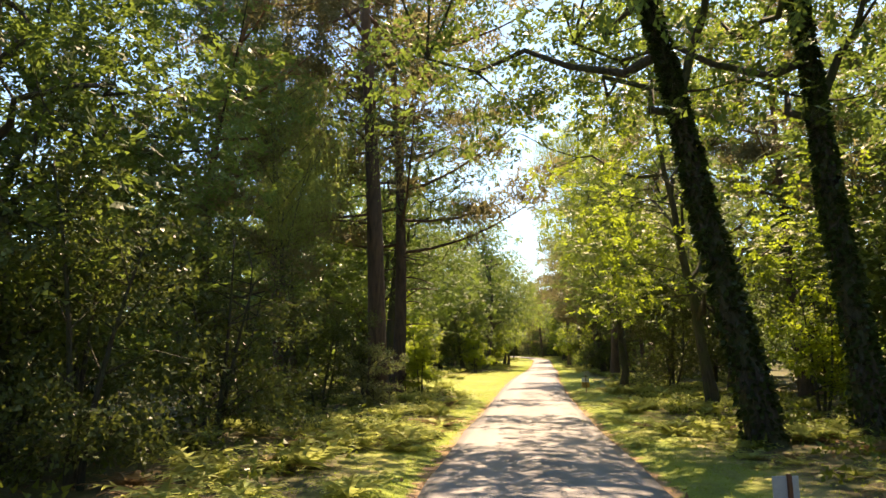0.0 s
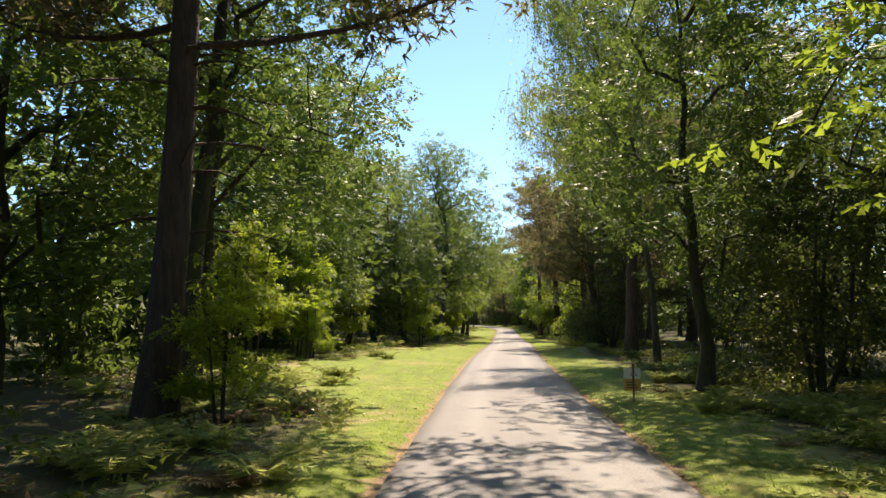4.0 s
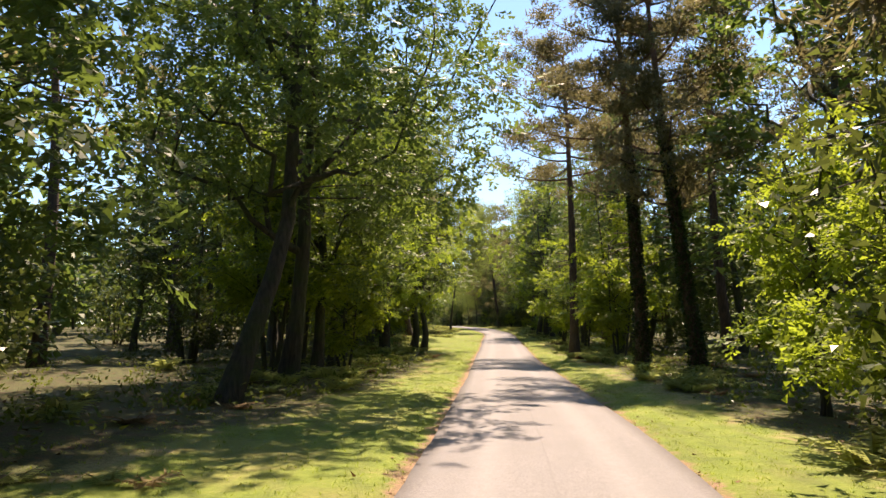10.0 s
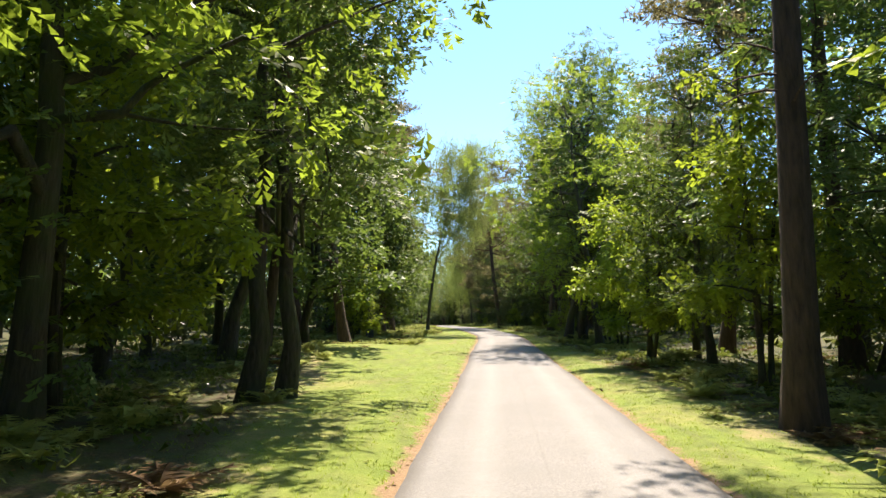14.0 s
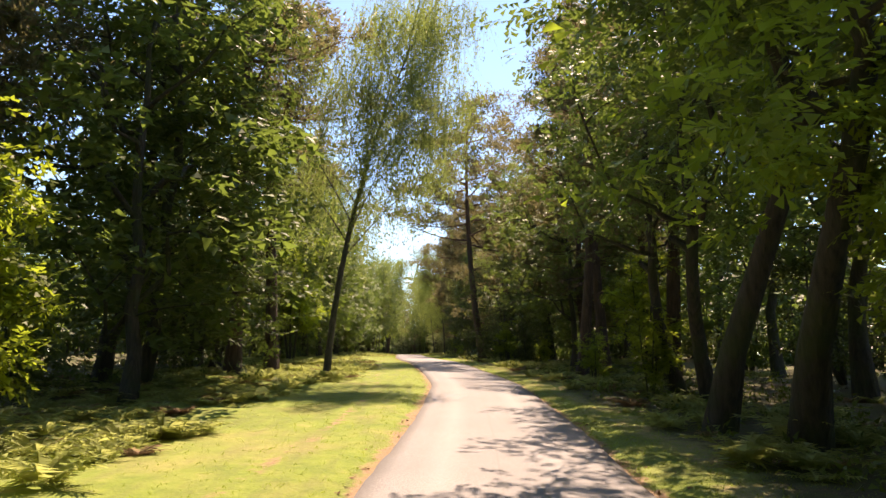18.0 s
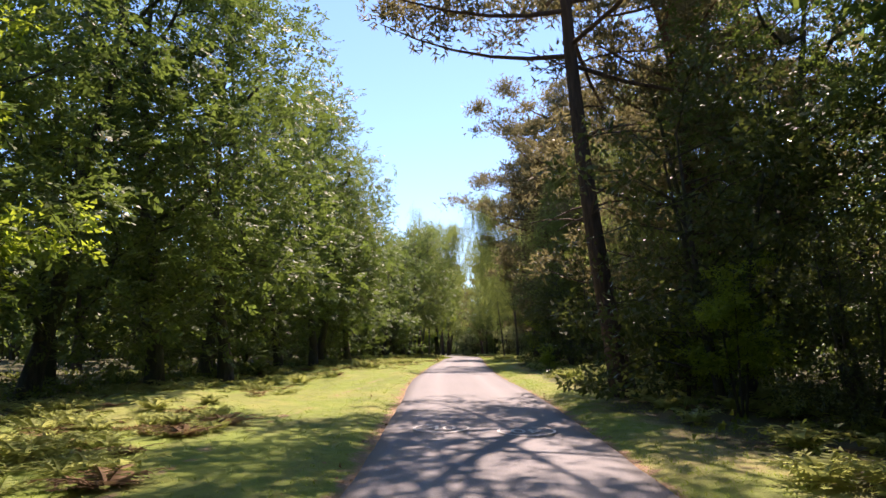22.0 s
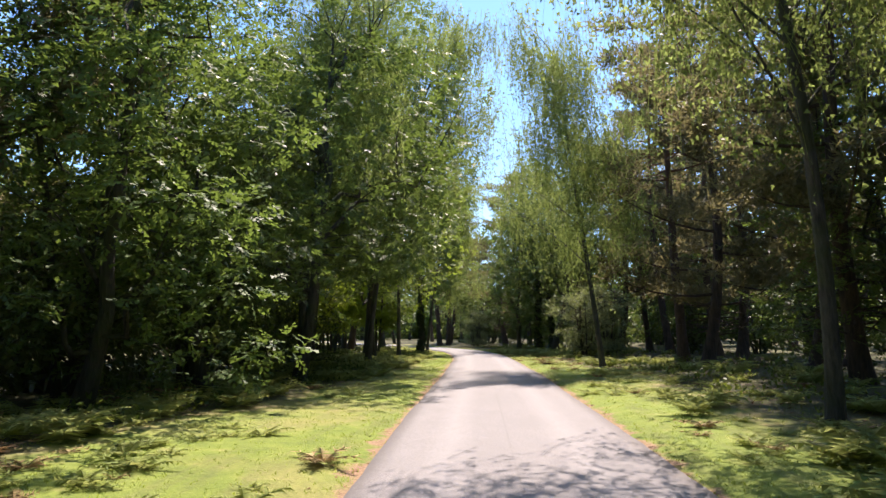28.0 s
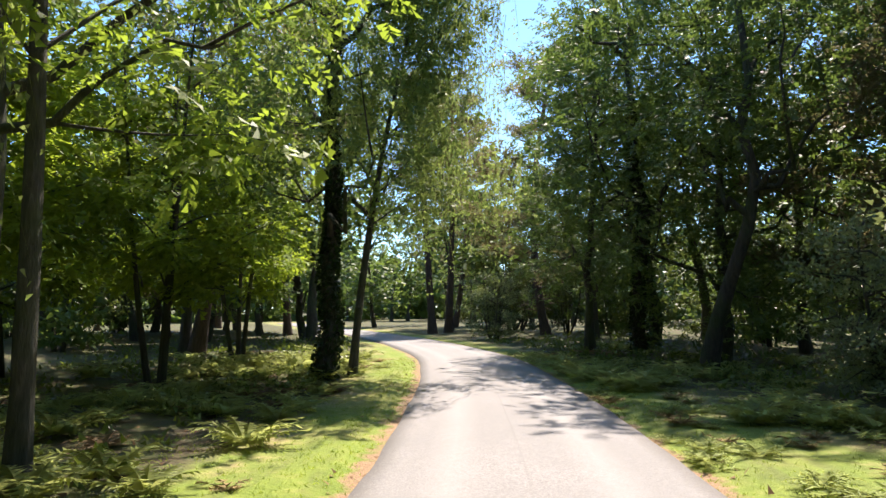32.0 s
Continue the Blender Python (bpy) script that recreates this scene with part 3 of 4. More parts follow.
def dome(seed, h, n, size, mat, bark, width=0.42, stems=4, name="holly", twigs=True):
    """Many-stemmed shrub or holly, leafy nearly to the ground."""
    g = np.random.default_rng(seed)
    w = Wood()
    cs, rs = [], []
    for i in range(stems):
        a = i * 6.28 / stems + g.normal() * 0.4
        e = np.array([np.cos(a) * h * 0.16, np.sin(a) * h * 0.16, h * g.uniform(0.6, 0.9)])
        st = curve(np.array([np.cos(a) * 0.18, np.sin(a) * 0.18, -0.25]), e, g.normal(size=3) * 0.04 * h, 7)
        w.tube(st, (0.03 + h * 0.009) * np.linspace(1, 0.25, 7), 6)
        for j in range(13):
            s = st[1 + j % 6]
            b = g.uniform(0, 6.28)
            rr = h * width * g.uniform(0.35, 1.0) * np.sqrt(max(0.05, 1 - (s[2] / h - 0.35) ** 2 * 1.6))
            tip = s + np.array([np.cos(b) * rr, np.sin(b) * rr, g.uniform(-0.04, 0.14) * h])
            if twigs:
                w.tube(curve(s, tip, np.array([0, 0, 0.05 * h]), 3), np.array([0.03, 0.02, 0.006]), 3)
            cs += [tip, (s + tip) / 2]
            rs += [h * g.uniform(0.06, 0.12), h * 0.07]
    cs, rs = np.array(cs), np.array(rs)
    p, d, _ = clump_points(cs, rs, n, g, 0.75, 0.3)
    p[:, 2] = np.abs(p[:, 2] - 0.25) + 0.25
    v, f = leaves(p, d + g.normal(size=d.shape) * 0.6, size, 0.65, g, 0.35, True)
    return w.mesh(name + "_stems", bark), mesh(name + "_crown", v, f, mat)


def spray(seed, h, n, size):
    """Young beech or hazel: thin stems and flat layered sprays of pale leaves."""
    g = np.random.default_rng(seed)
    w = Wood()
    cs, rs = [], []
    for q in range(3):
        a0 = q * 2.1 + g.normal() * 0.3
        st = curve(np.array([np.cos(a0) * 0.1, np.sin(a0) * 0.1, -0.2]), np.array([np.cos(a0) * h * 0.1, np.sin(a0) * h * 0.1, h * g.uniform(0.75, 0.98)]), g.normal(size=3) * 0.03 * h, 8)
        w.tube(st, (0.025 + h * 0.006) * np.linspace(1, 0.2, 8), 6)
        for i in range(11):
            t = 0.2 + 0.8 * (i + g.random()) / 11
            base = st[0] + (st[-1] - st[0]) * t
            a = i * 2.4 + g.normal() * 0.4
            reach = h * g.uniform(0.16, 0.34) * (1.15 - 0.75 * t)
            tip = base + np.array([np.cos(a) * reach, np.sin(a) * reach, reach * g.uniform(-0.1, 0.75)])
            limb = curve(base, tip, np.array([0, 0, 0.10 * reach]), 6)
            w.tube(limb, 0.022 * np.linspace(1, 0.25, 6), 4)
            cs += [limb[2], limb[3], limb[4], limb[5]]
            rs += [reach * 0.2, reach * 0.25, reach * 0.25, reach * 0.2]
    p, d, _ = clump_points(cs, np.array(rs) * 1.25, n // 7, g, 0.7, 0.1)
    v, f = sprays(p, d, 7, size, 0.62, g, 1.0, 0.25)
    return w.mesh("hazel_stems", M_BARK), mesh("hazel_crown", v, f, M_BEECH)


def ivy_coat(seed, h, n, stem, rad):
    """Ivy leaves round a stem, from the foot up to h."""
    g = np.random.default_rng(seed)
    z = h * g.random(n) ** 0.9
    a = g.uniform(0, 6.28, n)
    rr = np.interp(z, stem[:, 2], rad) + g.uniform(-0.02, 0.055, n) * (0.6 + 0.6 * np.sin(a * 2 + z))
    p = np.stack([np.interp(z, stem[:, 2], stem[:, 0]) + np.cos(a) * rr, np.interp(z, stem[:, 2], stem[:, 1]) + np.sin(a) * rr, z], 1)
    d = np.stack([np.cos(a), np.sin(a), -0.6 + 0 * a], 1)
    v, f = leaves(p, d + g.normal(size=d.shape) * 0.5, 0.115, 0.85, g, 0.1)
    return mesh("ivy_coat", v, f, M_IVY)


NEAR, FAR = {}, {}
NEAR["oak"] = [oak(11, 15.5, 28000, 0.15, 0.20, 0.25), oak(12, 16.5, 28000, 0.15, 0.28, 0.235), oak(13, 14.0, 27000, 0.15, 0.13, 0.27), oak(14, 17.0, 28000, 0.15, 0.34, 0.225), oak(18, 15.5, 29000, 0.15, 0.10, 0.26), oak(19, 16.0, 31000, 0.155, 0.27, 0.36, clumps=95), oak(20, 18.5, 27000, 0.155, 0.40, 0.32, clumps=80, straight=True), oak(29, 15.0, 17000, 0.15, 0.26, 0.40, clumps=60, mat=M_OAK_BACKLIT)]
NEAR["pine"] = [pine(21, 18.0, 10500, 0.22, 0.44), pine(22, 16.5, 10500, 0.22, 0.34), pine(23, 19.0, 10500, 0.22, 0.52), pine(26, 17.5, 12500, 0.24, 0.14, 1.3), pine(27, 17.5, 16000, 0.24, 0.30, 1.6), pine(28, 18.0, 17000, 0.23, 0.46, 1.75)]
MID = {"oak": [oak(111, 16.0, 7500, 0.29, 0.20, 0.27, tri=True, clumps=64), oak(112, 15.0, 7500, 0.29, 0.16, 0.28, tri=True, clumps=64), oak(113, 17.5, 7500, 0.30, 0.28, 0.25, tri=True, clumps=64)]}
NEAR["birch"] = [birch(31, 14.5, 36000, 0.09), birch(32, 15.0, 36000, 0.09, 0.12), birch(33, 14.0, 34000, 0.09, 0.03)]
NEAR["holly"] = [dome(41, 7.5, 8500, 0.15, M_HOLLY, M_BARK), dome(42, 9.5, 9000, 0.16, M_HOLLY, M_BARK, 0.34)]
NEAR["hazel"] = [spray(51, 6.5, 9500, 0.135), spray(52, 8.0, 11500, 0.14), spray(53, 4.5, 6000, 0.12)]
NEAR["sallow"] = [dome(61, 5.0, 9000, 0.11, M_SALLOW, M_BARK, 0.45, 6, "sallow"), dome(62, 4.0, 8000, 0.10, M_SALLOW, M_BARK, 0.42, 6, "sallow")]
FAR["oak"] = [oak(15, 16.0, 1900, 0.54, 0.14, 0.28, tri=True, clumps=50), oak(16, 14.5, 1900, 0.52, 0.10, 0.30, tri=True, clumps=50), oak(17, 17.5, 1900, 0.56, 0.25, 0.26, tri=True, clumps=50)]
DEEP = [oak(211, 15.0, 620, 1.0, 0.14, 0.30, tri=True, clumps=24), oak(212, 16.5, 620, 1.05, 0.2, 0.30, tri=True, clumps=24)]
FAR["pine"] = [pine(24, 18.0, 330, 0.8, 0.5), pine(25, 19.0, 330, 0.8, 0.4)]
FAR["birch"] = [birch(34, 13.5, 2200, 0.28, 0.06)]
FAR["holly"] = [dome(43, 7.0, 1500, 0.36, M_HOLLY, M_BARK, 0.44, 4, "holly", False), dome(44, 4.5, 1300, 0.30, M_OAK, M_BARK, 0.5, 5, "scrub", False)]

WORDS = {
    "oak": ("tall oak with rough brown bark and dense green leaves", "oak tree"),
    "pine": ("tall scots pine with bare reddish trunk and dark needles", "pine tree"),
    "birch": ("slender leaning birch with fine hanging green foliage", "birch tree"),
    "holly": ("dark glossy holly leafy nearly down to the forest floor", "holly"),
    "hazel": ("young beech with thin stems and bright flat leaf sprays", "young tree"),
    "sallow": ("grey-green bushy sallow beside the grass verge", "bush"),
}
NAMES = {"oak": "oak_tree", "pine": "pine_tree", "birch": "birch_tree", "holly": "holly_tree", "hazel": "young_beech", "sallow": "sallow_bush"}
PARTS = {"oak": "trunk", "pine": "trunk", "birch": "trunk", "holly": "stem", "hazel": "stem", "sallow": "stem"}
IVY = {}
standing = []


def tree(kind, x, y, size=1.0, near=True, lean=(0.0, 0.0), ivy=False, turn=None, pick=None):
    """Plants one tree: an empty at its foot with trunk and crown."""
    pool = (NEAR if near or kind not in FAR else FAR)[kind]
    if near == "mid" and kind in MID:
        pool = MID[kind]
    trunk, crown = pool[int(rng.integers(len(pool))) if pick is None else pick % len(pool)]
    e = new(NAMES[kind])
    z = float(ground_z(x, y))
    spin = rng.uniform(0, 360) if turn is None else turn
    e.matrix_world = Matrix.Translation((x, y, z)) @ Matrix.Rotation(radians(lean[0]), 4, "Y") @ Matrix.Rotation(radians(lean[1]), 4, "X") @ Matrix.Rotation(radians(spin), 4, "Z") @ Matrix.Scale(size, 4)
    label, cat = WORDS[kind]
    if ivy:
        label = "tall tree with its trunk wrapped in dark green ivy"
    tagged(e, label, cat, "trees of the " + ("roadside" if near else "deep wood"))
    part(PARTS[kind], trunk, None, e)
    part("crown", crown, None, e)
    if ivy:
        if trunk.name not in IVY:
            IVY[trunk.name] = ivy_coat(71, 9.5, 4200, *STEM[trunk.name])
        part("ivy", IVY[trunk.name], None, e, "dark glossy ivy leaves")
    standing.append((x, y))
    return e


# ---- ground, road ----
def build_ground():
    """One sheet, fine by the road and coarse out to the horizon."""
    xs = np.unique(np.r_[-2500, -1200, -600, -300, -150, np.arange(-80, -30, 5.0), np.arange(-30, -5, 0.75), np.arange(-5, 15, 0.25), np.arange(15, 42, 0.75), np.arange(42, 95, 5.0), 150, 300, 600, 1200, 2500])
    ys = np.unique(np.r_[-2500, -1000, -400, -150, -60, np.arange(-30, 292, 0.75), np.arange(292, 350, 5.0), 400, 600, 1000, 2500])
    gx, gy = np.meshgrid(xs, ys)
    x, y = gx.ravel(), gy.ravel()
    v = np.stack([x, y, ground_z(x, np.clip(y, -60, 470))], 1)
    nx, ny = len(xs), len(ys)
    i = (np.arange(ny - 1)[:, None] * nx + np.arange(nx - 1)[None, :]).ravel()
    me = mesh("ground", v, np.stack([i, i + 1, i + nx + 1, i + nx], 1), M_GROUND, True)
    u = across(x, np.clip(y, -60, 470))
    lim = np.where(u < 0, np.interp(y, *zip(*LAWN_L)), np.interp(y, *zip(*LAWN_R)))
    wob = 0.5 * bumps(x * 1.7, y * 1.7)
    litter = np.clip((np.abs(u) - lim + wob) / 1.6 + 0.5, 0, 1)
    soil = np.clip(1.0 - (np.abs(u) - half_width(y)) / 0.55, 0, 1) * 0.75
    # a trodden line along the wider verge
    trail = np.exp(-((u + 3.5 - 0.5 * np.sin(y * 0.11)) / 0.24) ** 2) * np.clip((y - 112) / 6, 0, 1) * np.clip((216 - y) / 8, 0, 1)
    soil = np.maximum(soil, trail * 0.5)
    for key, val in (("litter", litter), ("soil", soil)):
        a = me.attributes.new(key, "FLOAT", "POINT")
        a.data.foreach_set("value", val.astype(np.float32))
    return tagged(new("ground", me), "cropped grass verge turning to leaf litter under trees", "ground", "", "structure")


def build_road():
    ys = np.arange(-40, 325, 0.5)
    cols = np.r_[-1.03, np.linspace(-1, 1, 11), 1.03]
    g = np.random.default_rng(3)
    wob = np.convolve(g.normal(size=len(ys) + 8), np.ones(9) / 9, "valid") * 0.07
    wob2 = np.convolve(g.normal(size=len(ys) + 8), np.ones(9) / 9, "valid") * 0.07
    v, val = [], []
    for k, y in enumerate(ys):
        hw = half_width(y)
        for c in cols:
            u = c * hw + (wob[k] if c <= -1 else wob2[k] if c >= 1 else 0)
            x, yy = at_road(y, u)
            drop = 0.12 if abs(c) > 1 else 0
            v.append((x, yy, road_z(y) + 0.03 * (1 - c * c) - drop))
            val.append(c)
    n = len(cols)
    i = (np.arange(len(ys) - 1)[:, None] * n + np.arange(n - 1)[None, :]).ravel()
    me = mesh("road", v, np.stack([i, i + 1, i + n + 1, i + n], 1), M_ASPHALT, True)
    a = me.attributes.new("across", "FLOAT", "POINT")
    a.data.foreach_set("value", np.array(val, np.float32))
    return tagged(new("road", me), "narrow pale grey asphalt forest road with worn edges", "road", "", "structure")


build_ground()
build_road()

# ---- roadside trees: (along the road, right of its middle, size) ----
PINES_A = [(23.6, -5.3, 1.25), (27.4, -10.2, 1.0), (49.2, 5.5, 1.0), (53.7, 12.6, 1.0), (72.7, 18.4, 1.0), (79.2, 12.0, 1.0), (94.6, 10.8, 1.0), (89.4, 13.2, 1.0), (108.5, 9.0, 1.0), (116.0, 8.2, 1.0)]
PINES_B = [(131.2, -12.5, 1.15), (136.7, -14.3, 1.15), (142.6, 6.6, 0.95), (148.6, 5.0, 1.0), (150.2, 6.6, 0.95), (151.8, -8.8, 1.15), (200.2, 8.4, 1.0), (204.1, 7.1, 0.9), (214.2, 6.6, 0.9), (238.4, 9.5, 0.9), (250.5, 12.8, 1.0), (254.5, 12.8, 0.9), (263.0, -9.4, 1.0), (126.0, -8.6, 1.1), (147.0, -9.5, 1.1), (139.0, -15.0, 1.15)]
OAKS_A = [(46.0, -12.8, 0.95), (52.2, -10.6, 1.0), (55.0, -14.2, 1.0), (62.4, -11.6, 1.0), (63.5, -15.2, 1.0), (70.6, -12.6, 1.0), (10.2, -8.2, 0.9), (12.2, -11.0, 0.9), (34.2, 4.3, 0.75), (41.5, 16.5, 0.8), (38.6, 13.9, 0.9), (48.8, -11.9, 0.95), (49.3, 21.2, 1.0), (58.0, -11.3, 1.0), (66.8, -9.6, 1.0), (68.1, -7.6, 1.0), (74.8, -6.3, 1.0), (82.7, -6.4, 0.9)]
OAKS_B = [(103.5, 7.8, 1.0), (108.5, 9.8, 1.0), (97.6, -8.0, 0.9), (109.4, 5.6, 0.62), (113.6, 6.4, 0.55), (131.4, 3.9, 1.0), (136.2, 5.6, 0.85), (140.0, 6.0, 0.8), (141.0, -11.0, 1.15), (143.9, -13.5, 1.15)]
OAKS_C = [(150.5, -14.8, 1.1), (156.4, -12.2, 1.1), (165.0, 11.0, 0.9), (169.2, 9.2, 0.9), (164.5, -10.5, 1.1), (170.3, -11.3, 1.15), (174.3, -9.6, 1.15), (178.2, -8.6, 1.1), (181.8, -10.8, 1.15), (187.9, -9.1, 1.1), (190.7, -8.0, 1.05), (194.5, -8.6, 1.05), (198.0, -9.2, 1.0), (198.7, -7.4, 0.9), (206.4, -8.8, 0.9), (202.3, 10.1, 0.9), (223.0, 10.5, 0.8), (221.4, -7.0, 0.95), (227.4, -13.6, 0.9)]
OAKS_D = [(238.0, -12.4, 0.9), (256.6, 6.2, 0.95), (259.6, 8.1, 0.9), (263.4, 5.2, 0.85), (234.5, -12.4, 0.9)]
BIRCHES = [(22.1, -8.0, 0.9), (213.4, 9.2, 0.9), (231.9, -7.4, 0.9), (244.0, -4.8, 0.95), (192.8, 6.6, 0.85)]
HOLLIES = [(219.0, -9.0, 1.0), (224.0, -8.6, 1.0), (228.0, -10.0, 1.1), (232.4, -9.6, 1.0), (236.4, -10.0, 0.9), (8.6, -6.0, 0.5), (13.4, -6.4, 0.6), (16.4, -7.4, 0.6), (21.0, -6.6, 0.5), (163.5, 5.8, 0.38), (187.0, 8.6, 0.7), (184.0, -14.0, 0.9), (190.0, -13.2, 0.9), (196.5, -14.0, 1.0), (202.5, -12.6, 0.9), (179.0, 9.4, 0.8), (10.5, -8.6, 0.85), (56.8, 5.4, 0.9), (68.1, 5.9, 1.1), (150.6, -12.0, 1.0), (156.3, -13.0, 1.0), (167.9, 5.6, 1.05), (197.1, 6.0, 0.9), (33.5, 6.5, 0.7), (190.5, 6.5, 0.8)]
YOUNG_A = [(44.6, -7.8, 0.75), (47.6, -8.4, 0.65), (243.5, -9.0, 1.25), (248.5, -9.4, 1.3), (251.5, -6.8, 1.1), (246.5, -12.5, 1.35), (253.5, -11.0, 1.3), (258.0, -7.0, 1.1), (240.0, -9.5, 1.0), (112.6, 4.6, 1.25), (121.6, 5.4, 1.3), (146.0, 4.8, 0.5), (139.6, 5.0, 0.6), (160.6, 6.0, 0.45), (19.0, 7.4, 0.9), (165.5, 4.8, 0.42)]
YOUNG_B = [(104.6, 5.2, 1.15), (98.6, -6.8, 1.3), (186.5, 4.4, 0.35), (28.6, -4.6, 0.5), (70.8, 5.0, 0.8), (74.0, 5.4, 0.9), (64.1, -6.0, 0.8), (91.6, 5.0, 1.3), (95.4, 5.6, 1.2), (85.7, -6.1, 1.25), (82.4, -7.8, 1.2), (88.9, -8.6, 1.3), (129.5, -9.2, 1.3), (127.4, 5.7, 0.9), (152.0, 9.6, 0.8), (168.8, 5.0, 0.6), (206.9, 6.0, 0.6), (162.8, -9.4, 1.15), (59.0, -9.6, 0.85), (46.0, -8.6, 0.8), (143.0, 6.0, 0.7)]
SALLOWS = [(244.6, 5.9, 1.05), (246.0, 7.6, 1.1), (250.0, 7.0, 0.95), (274.0, 4.8, 1.0), (22.0, -5.2, 0.6)]

for kind, rows in (("pine", PINES_A), ("pine", PINES_B), ("oak", OAKS_A), ("oak", OAKS_B), ("oak", OAKS_C), ("oak", OAKS_D), ("birch", BIRCHES), ("holly", HOLLIES), ("hazel", YOUNG_A), ("hazel", YOUNG_B), ("sallow", SALLOWS)):
    for y, u, s in rows:
        tree(kind, *map(float, at_road(y, u)), s, "mid" if kind == "oak" and abs(u) > 11.4 else True, pick=int(rng.choice([0, 1, 3] if abs(u) < 7 else [0, 2, 4])) if kind == "oak" else int(rng.integers(3)) if kind == "pine" else None)
# trees in ivy, and others that lean
LEANING_A = [("oak", 13.4, 4.2, 1.05, -10.5, True, 6), ("oak", 14.6, 6.6, 1.05, -4, True, 6), ("oak", 22.5, 5.6, 0.9, -7, False, 7), ("oak", 33.0, 9.0, 0.95, -3, False, 5), ("oak", 31.8, -6.8, 0.95, 4, False, 6), ("oak", 35.0, -8.0, 0.9, 3, False, 5), ("oak", 79.2, -6.3, 1.08, 3, False, 5), ("oak", 124.4, 4.8, 0.95, -6, False, 7), ("oak", 217.4, -7.8, 0.85, 0, False, 2), ("oak", 15.0, -11.6, 1.0, 2, False, 5), ("pine", 99.8, 3.9, 0.95, -3, False, 2), ("oak", 88.5, -7.2, 0.85, 3, False, 7), ("oak", 97.4, -6.4, 1.0, 4, False, 7), ("oak", 102.8, -5.6, 0.95, 0, False, 1), ("oak", 103.3, -5.0, 0.85, -3, False, 1), ("oak", 231.0, -15.0, 0.95, 2, False, 7)]
LEANING_B = [("oak", 239.8, -5.7, 0.95, 3, False, 3), ("oak", 246.2, -6.9, 1.0, 4, False, 7), ("oak", 263.5, -9.8, 0.95, 3, False, 7), ("oak", 233.6, -7.6, 0.9, 4, False, 5), ("oak", 226.8, -6.2, 0.9, 6, False, 5), ("birch", 235.0, -5.2, 1.1, 7, False, 1), ("birch", 229.4, -6.8, 1.05, 3, False, 0), ("birch", 216.0, 5.0, 1.0, -4, False, 1), ("pine", 87.4, 5.0, 0.85, -5, True, 2), ("pine", 85.3, 6.5, 0.9, -4.5, True, 1), ("oak", 254.0, -4.0, 0.95, 0, True, 1), ("oak", 262.0, 6.5, 0.95, -3, True, 3)]
LEANING_C = [("oak", 92.4, -7.6, 0.9, 2, False, 7), ("holly", 172.6, 7.4, 1.15, 0, False, 1), ("pine", 28.4, -5.6, 1.12, -4, False, 4), ("pine", 199.0, 7.6, 1.0, -3, False, 5), ("birch", 182.0, 8.4, 0.95, 0, False, 2), ("oak", 265.5, 9.0, 0.95, -2, True, 1), ("birch", 46.4, 6.0, 1.1, -6, False, 1), ("birch", 145.6, -5.6, 1.1, 7, False, 1), ("birch", 233.0, 4.6, 1.0, -6, False, 2), ("pine", 283.0, 4.0, 1.05, 0, False, 0), ("pine", 285.5, 6.0, 1.0, 0, False, 2), ("birch", 255.5, -3.4, 0.9, 6, False, 0), ("pine", 170.6, 4.0, 1.05, -4, False, 5), ("oak", 129.6, 4.6, 1.02, 0, False, 3), ("oak", 154.6, 6.2, 0.8, -2, False, 5), ("pine", 152.6, 9.6, 0.95, 0, False, 1), ("pine", 157.2, 8.8, 0.9, 0, False, 0), ("hazel", 40.4, -8.4, 0.75, 0, False, 1)]
DARK_PINES = [(19.5, -9.2, 0.8), (57.5, 5.4, 0.9), (61.5, 11.0, 1.0), (65.0, 5.6, 0.95), (69.0, 8.5, 1.0), (156.0, 7.6, 0.85), (195.5, 8.2, 0.95), (203.5, 6.8, 0.95), (208.0, 8.0, 1.0), (173.4, 6.4, 0.9), (178.0, 11.2, 0.95), (222.5, 9.0, 0.9), (228.0, 10.5, 1.0), (234.0, 9.0, 0.95), (239.5, 12.6, 1.0), (245.5, 13.8, 1.0), (218.0, 12.5, 0.9), (256.0, 11.0, 0.95), (218.5, -11.5, 0.9)]
WIDE_PINES = [(176.5, 8.6, 0.9), (189.5, 11.4, 0.9), (62.5, 6.6, 0.9)]
for y, u, s in WIDE_PINES:
    tree("pine", *map(float, at_road(y, u)), s, True, pick=4)
for y, u, s in DARK_PINES:
    tree("pine", *map(float, at_road(y, u)), s, True, pick=3)
for kind, y, u, s, lean, ivy, pick in LEANING_A + LEANING_B + LEANING_C:
    tree(kind, *map(float, at_road(y, u)), s, True, (lean, 0), ivy, 200 if kind == "birch" and lean < 0 else 20, pick)

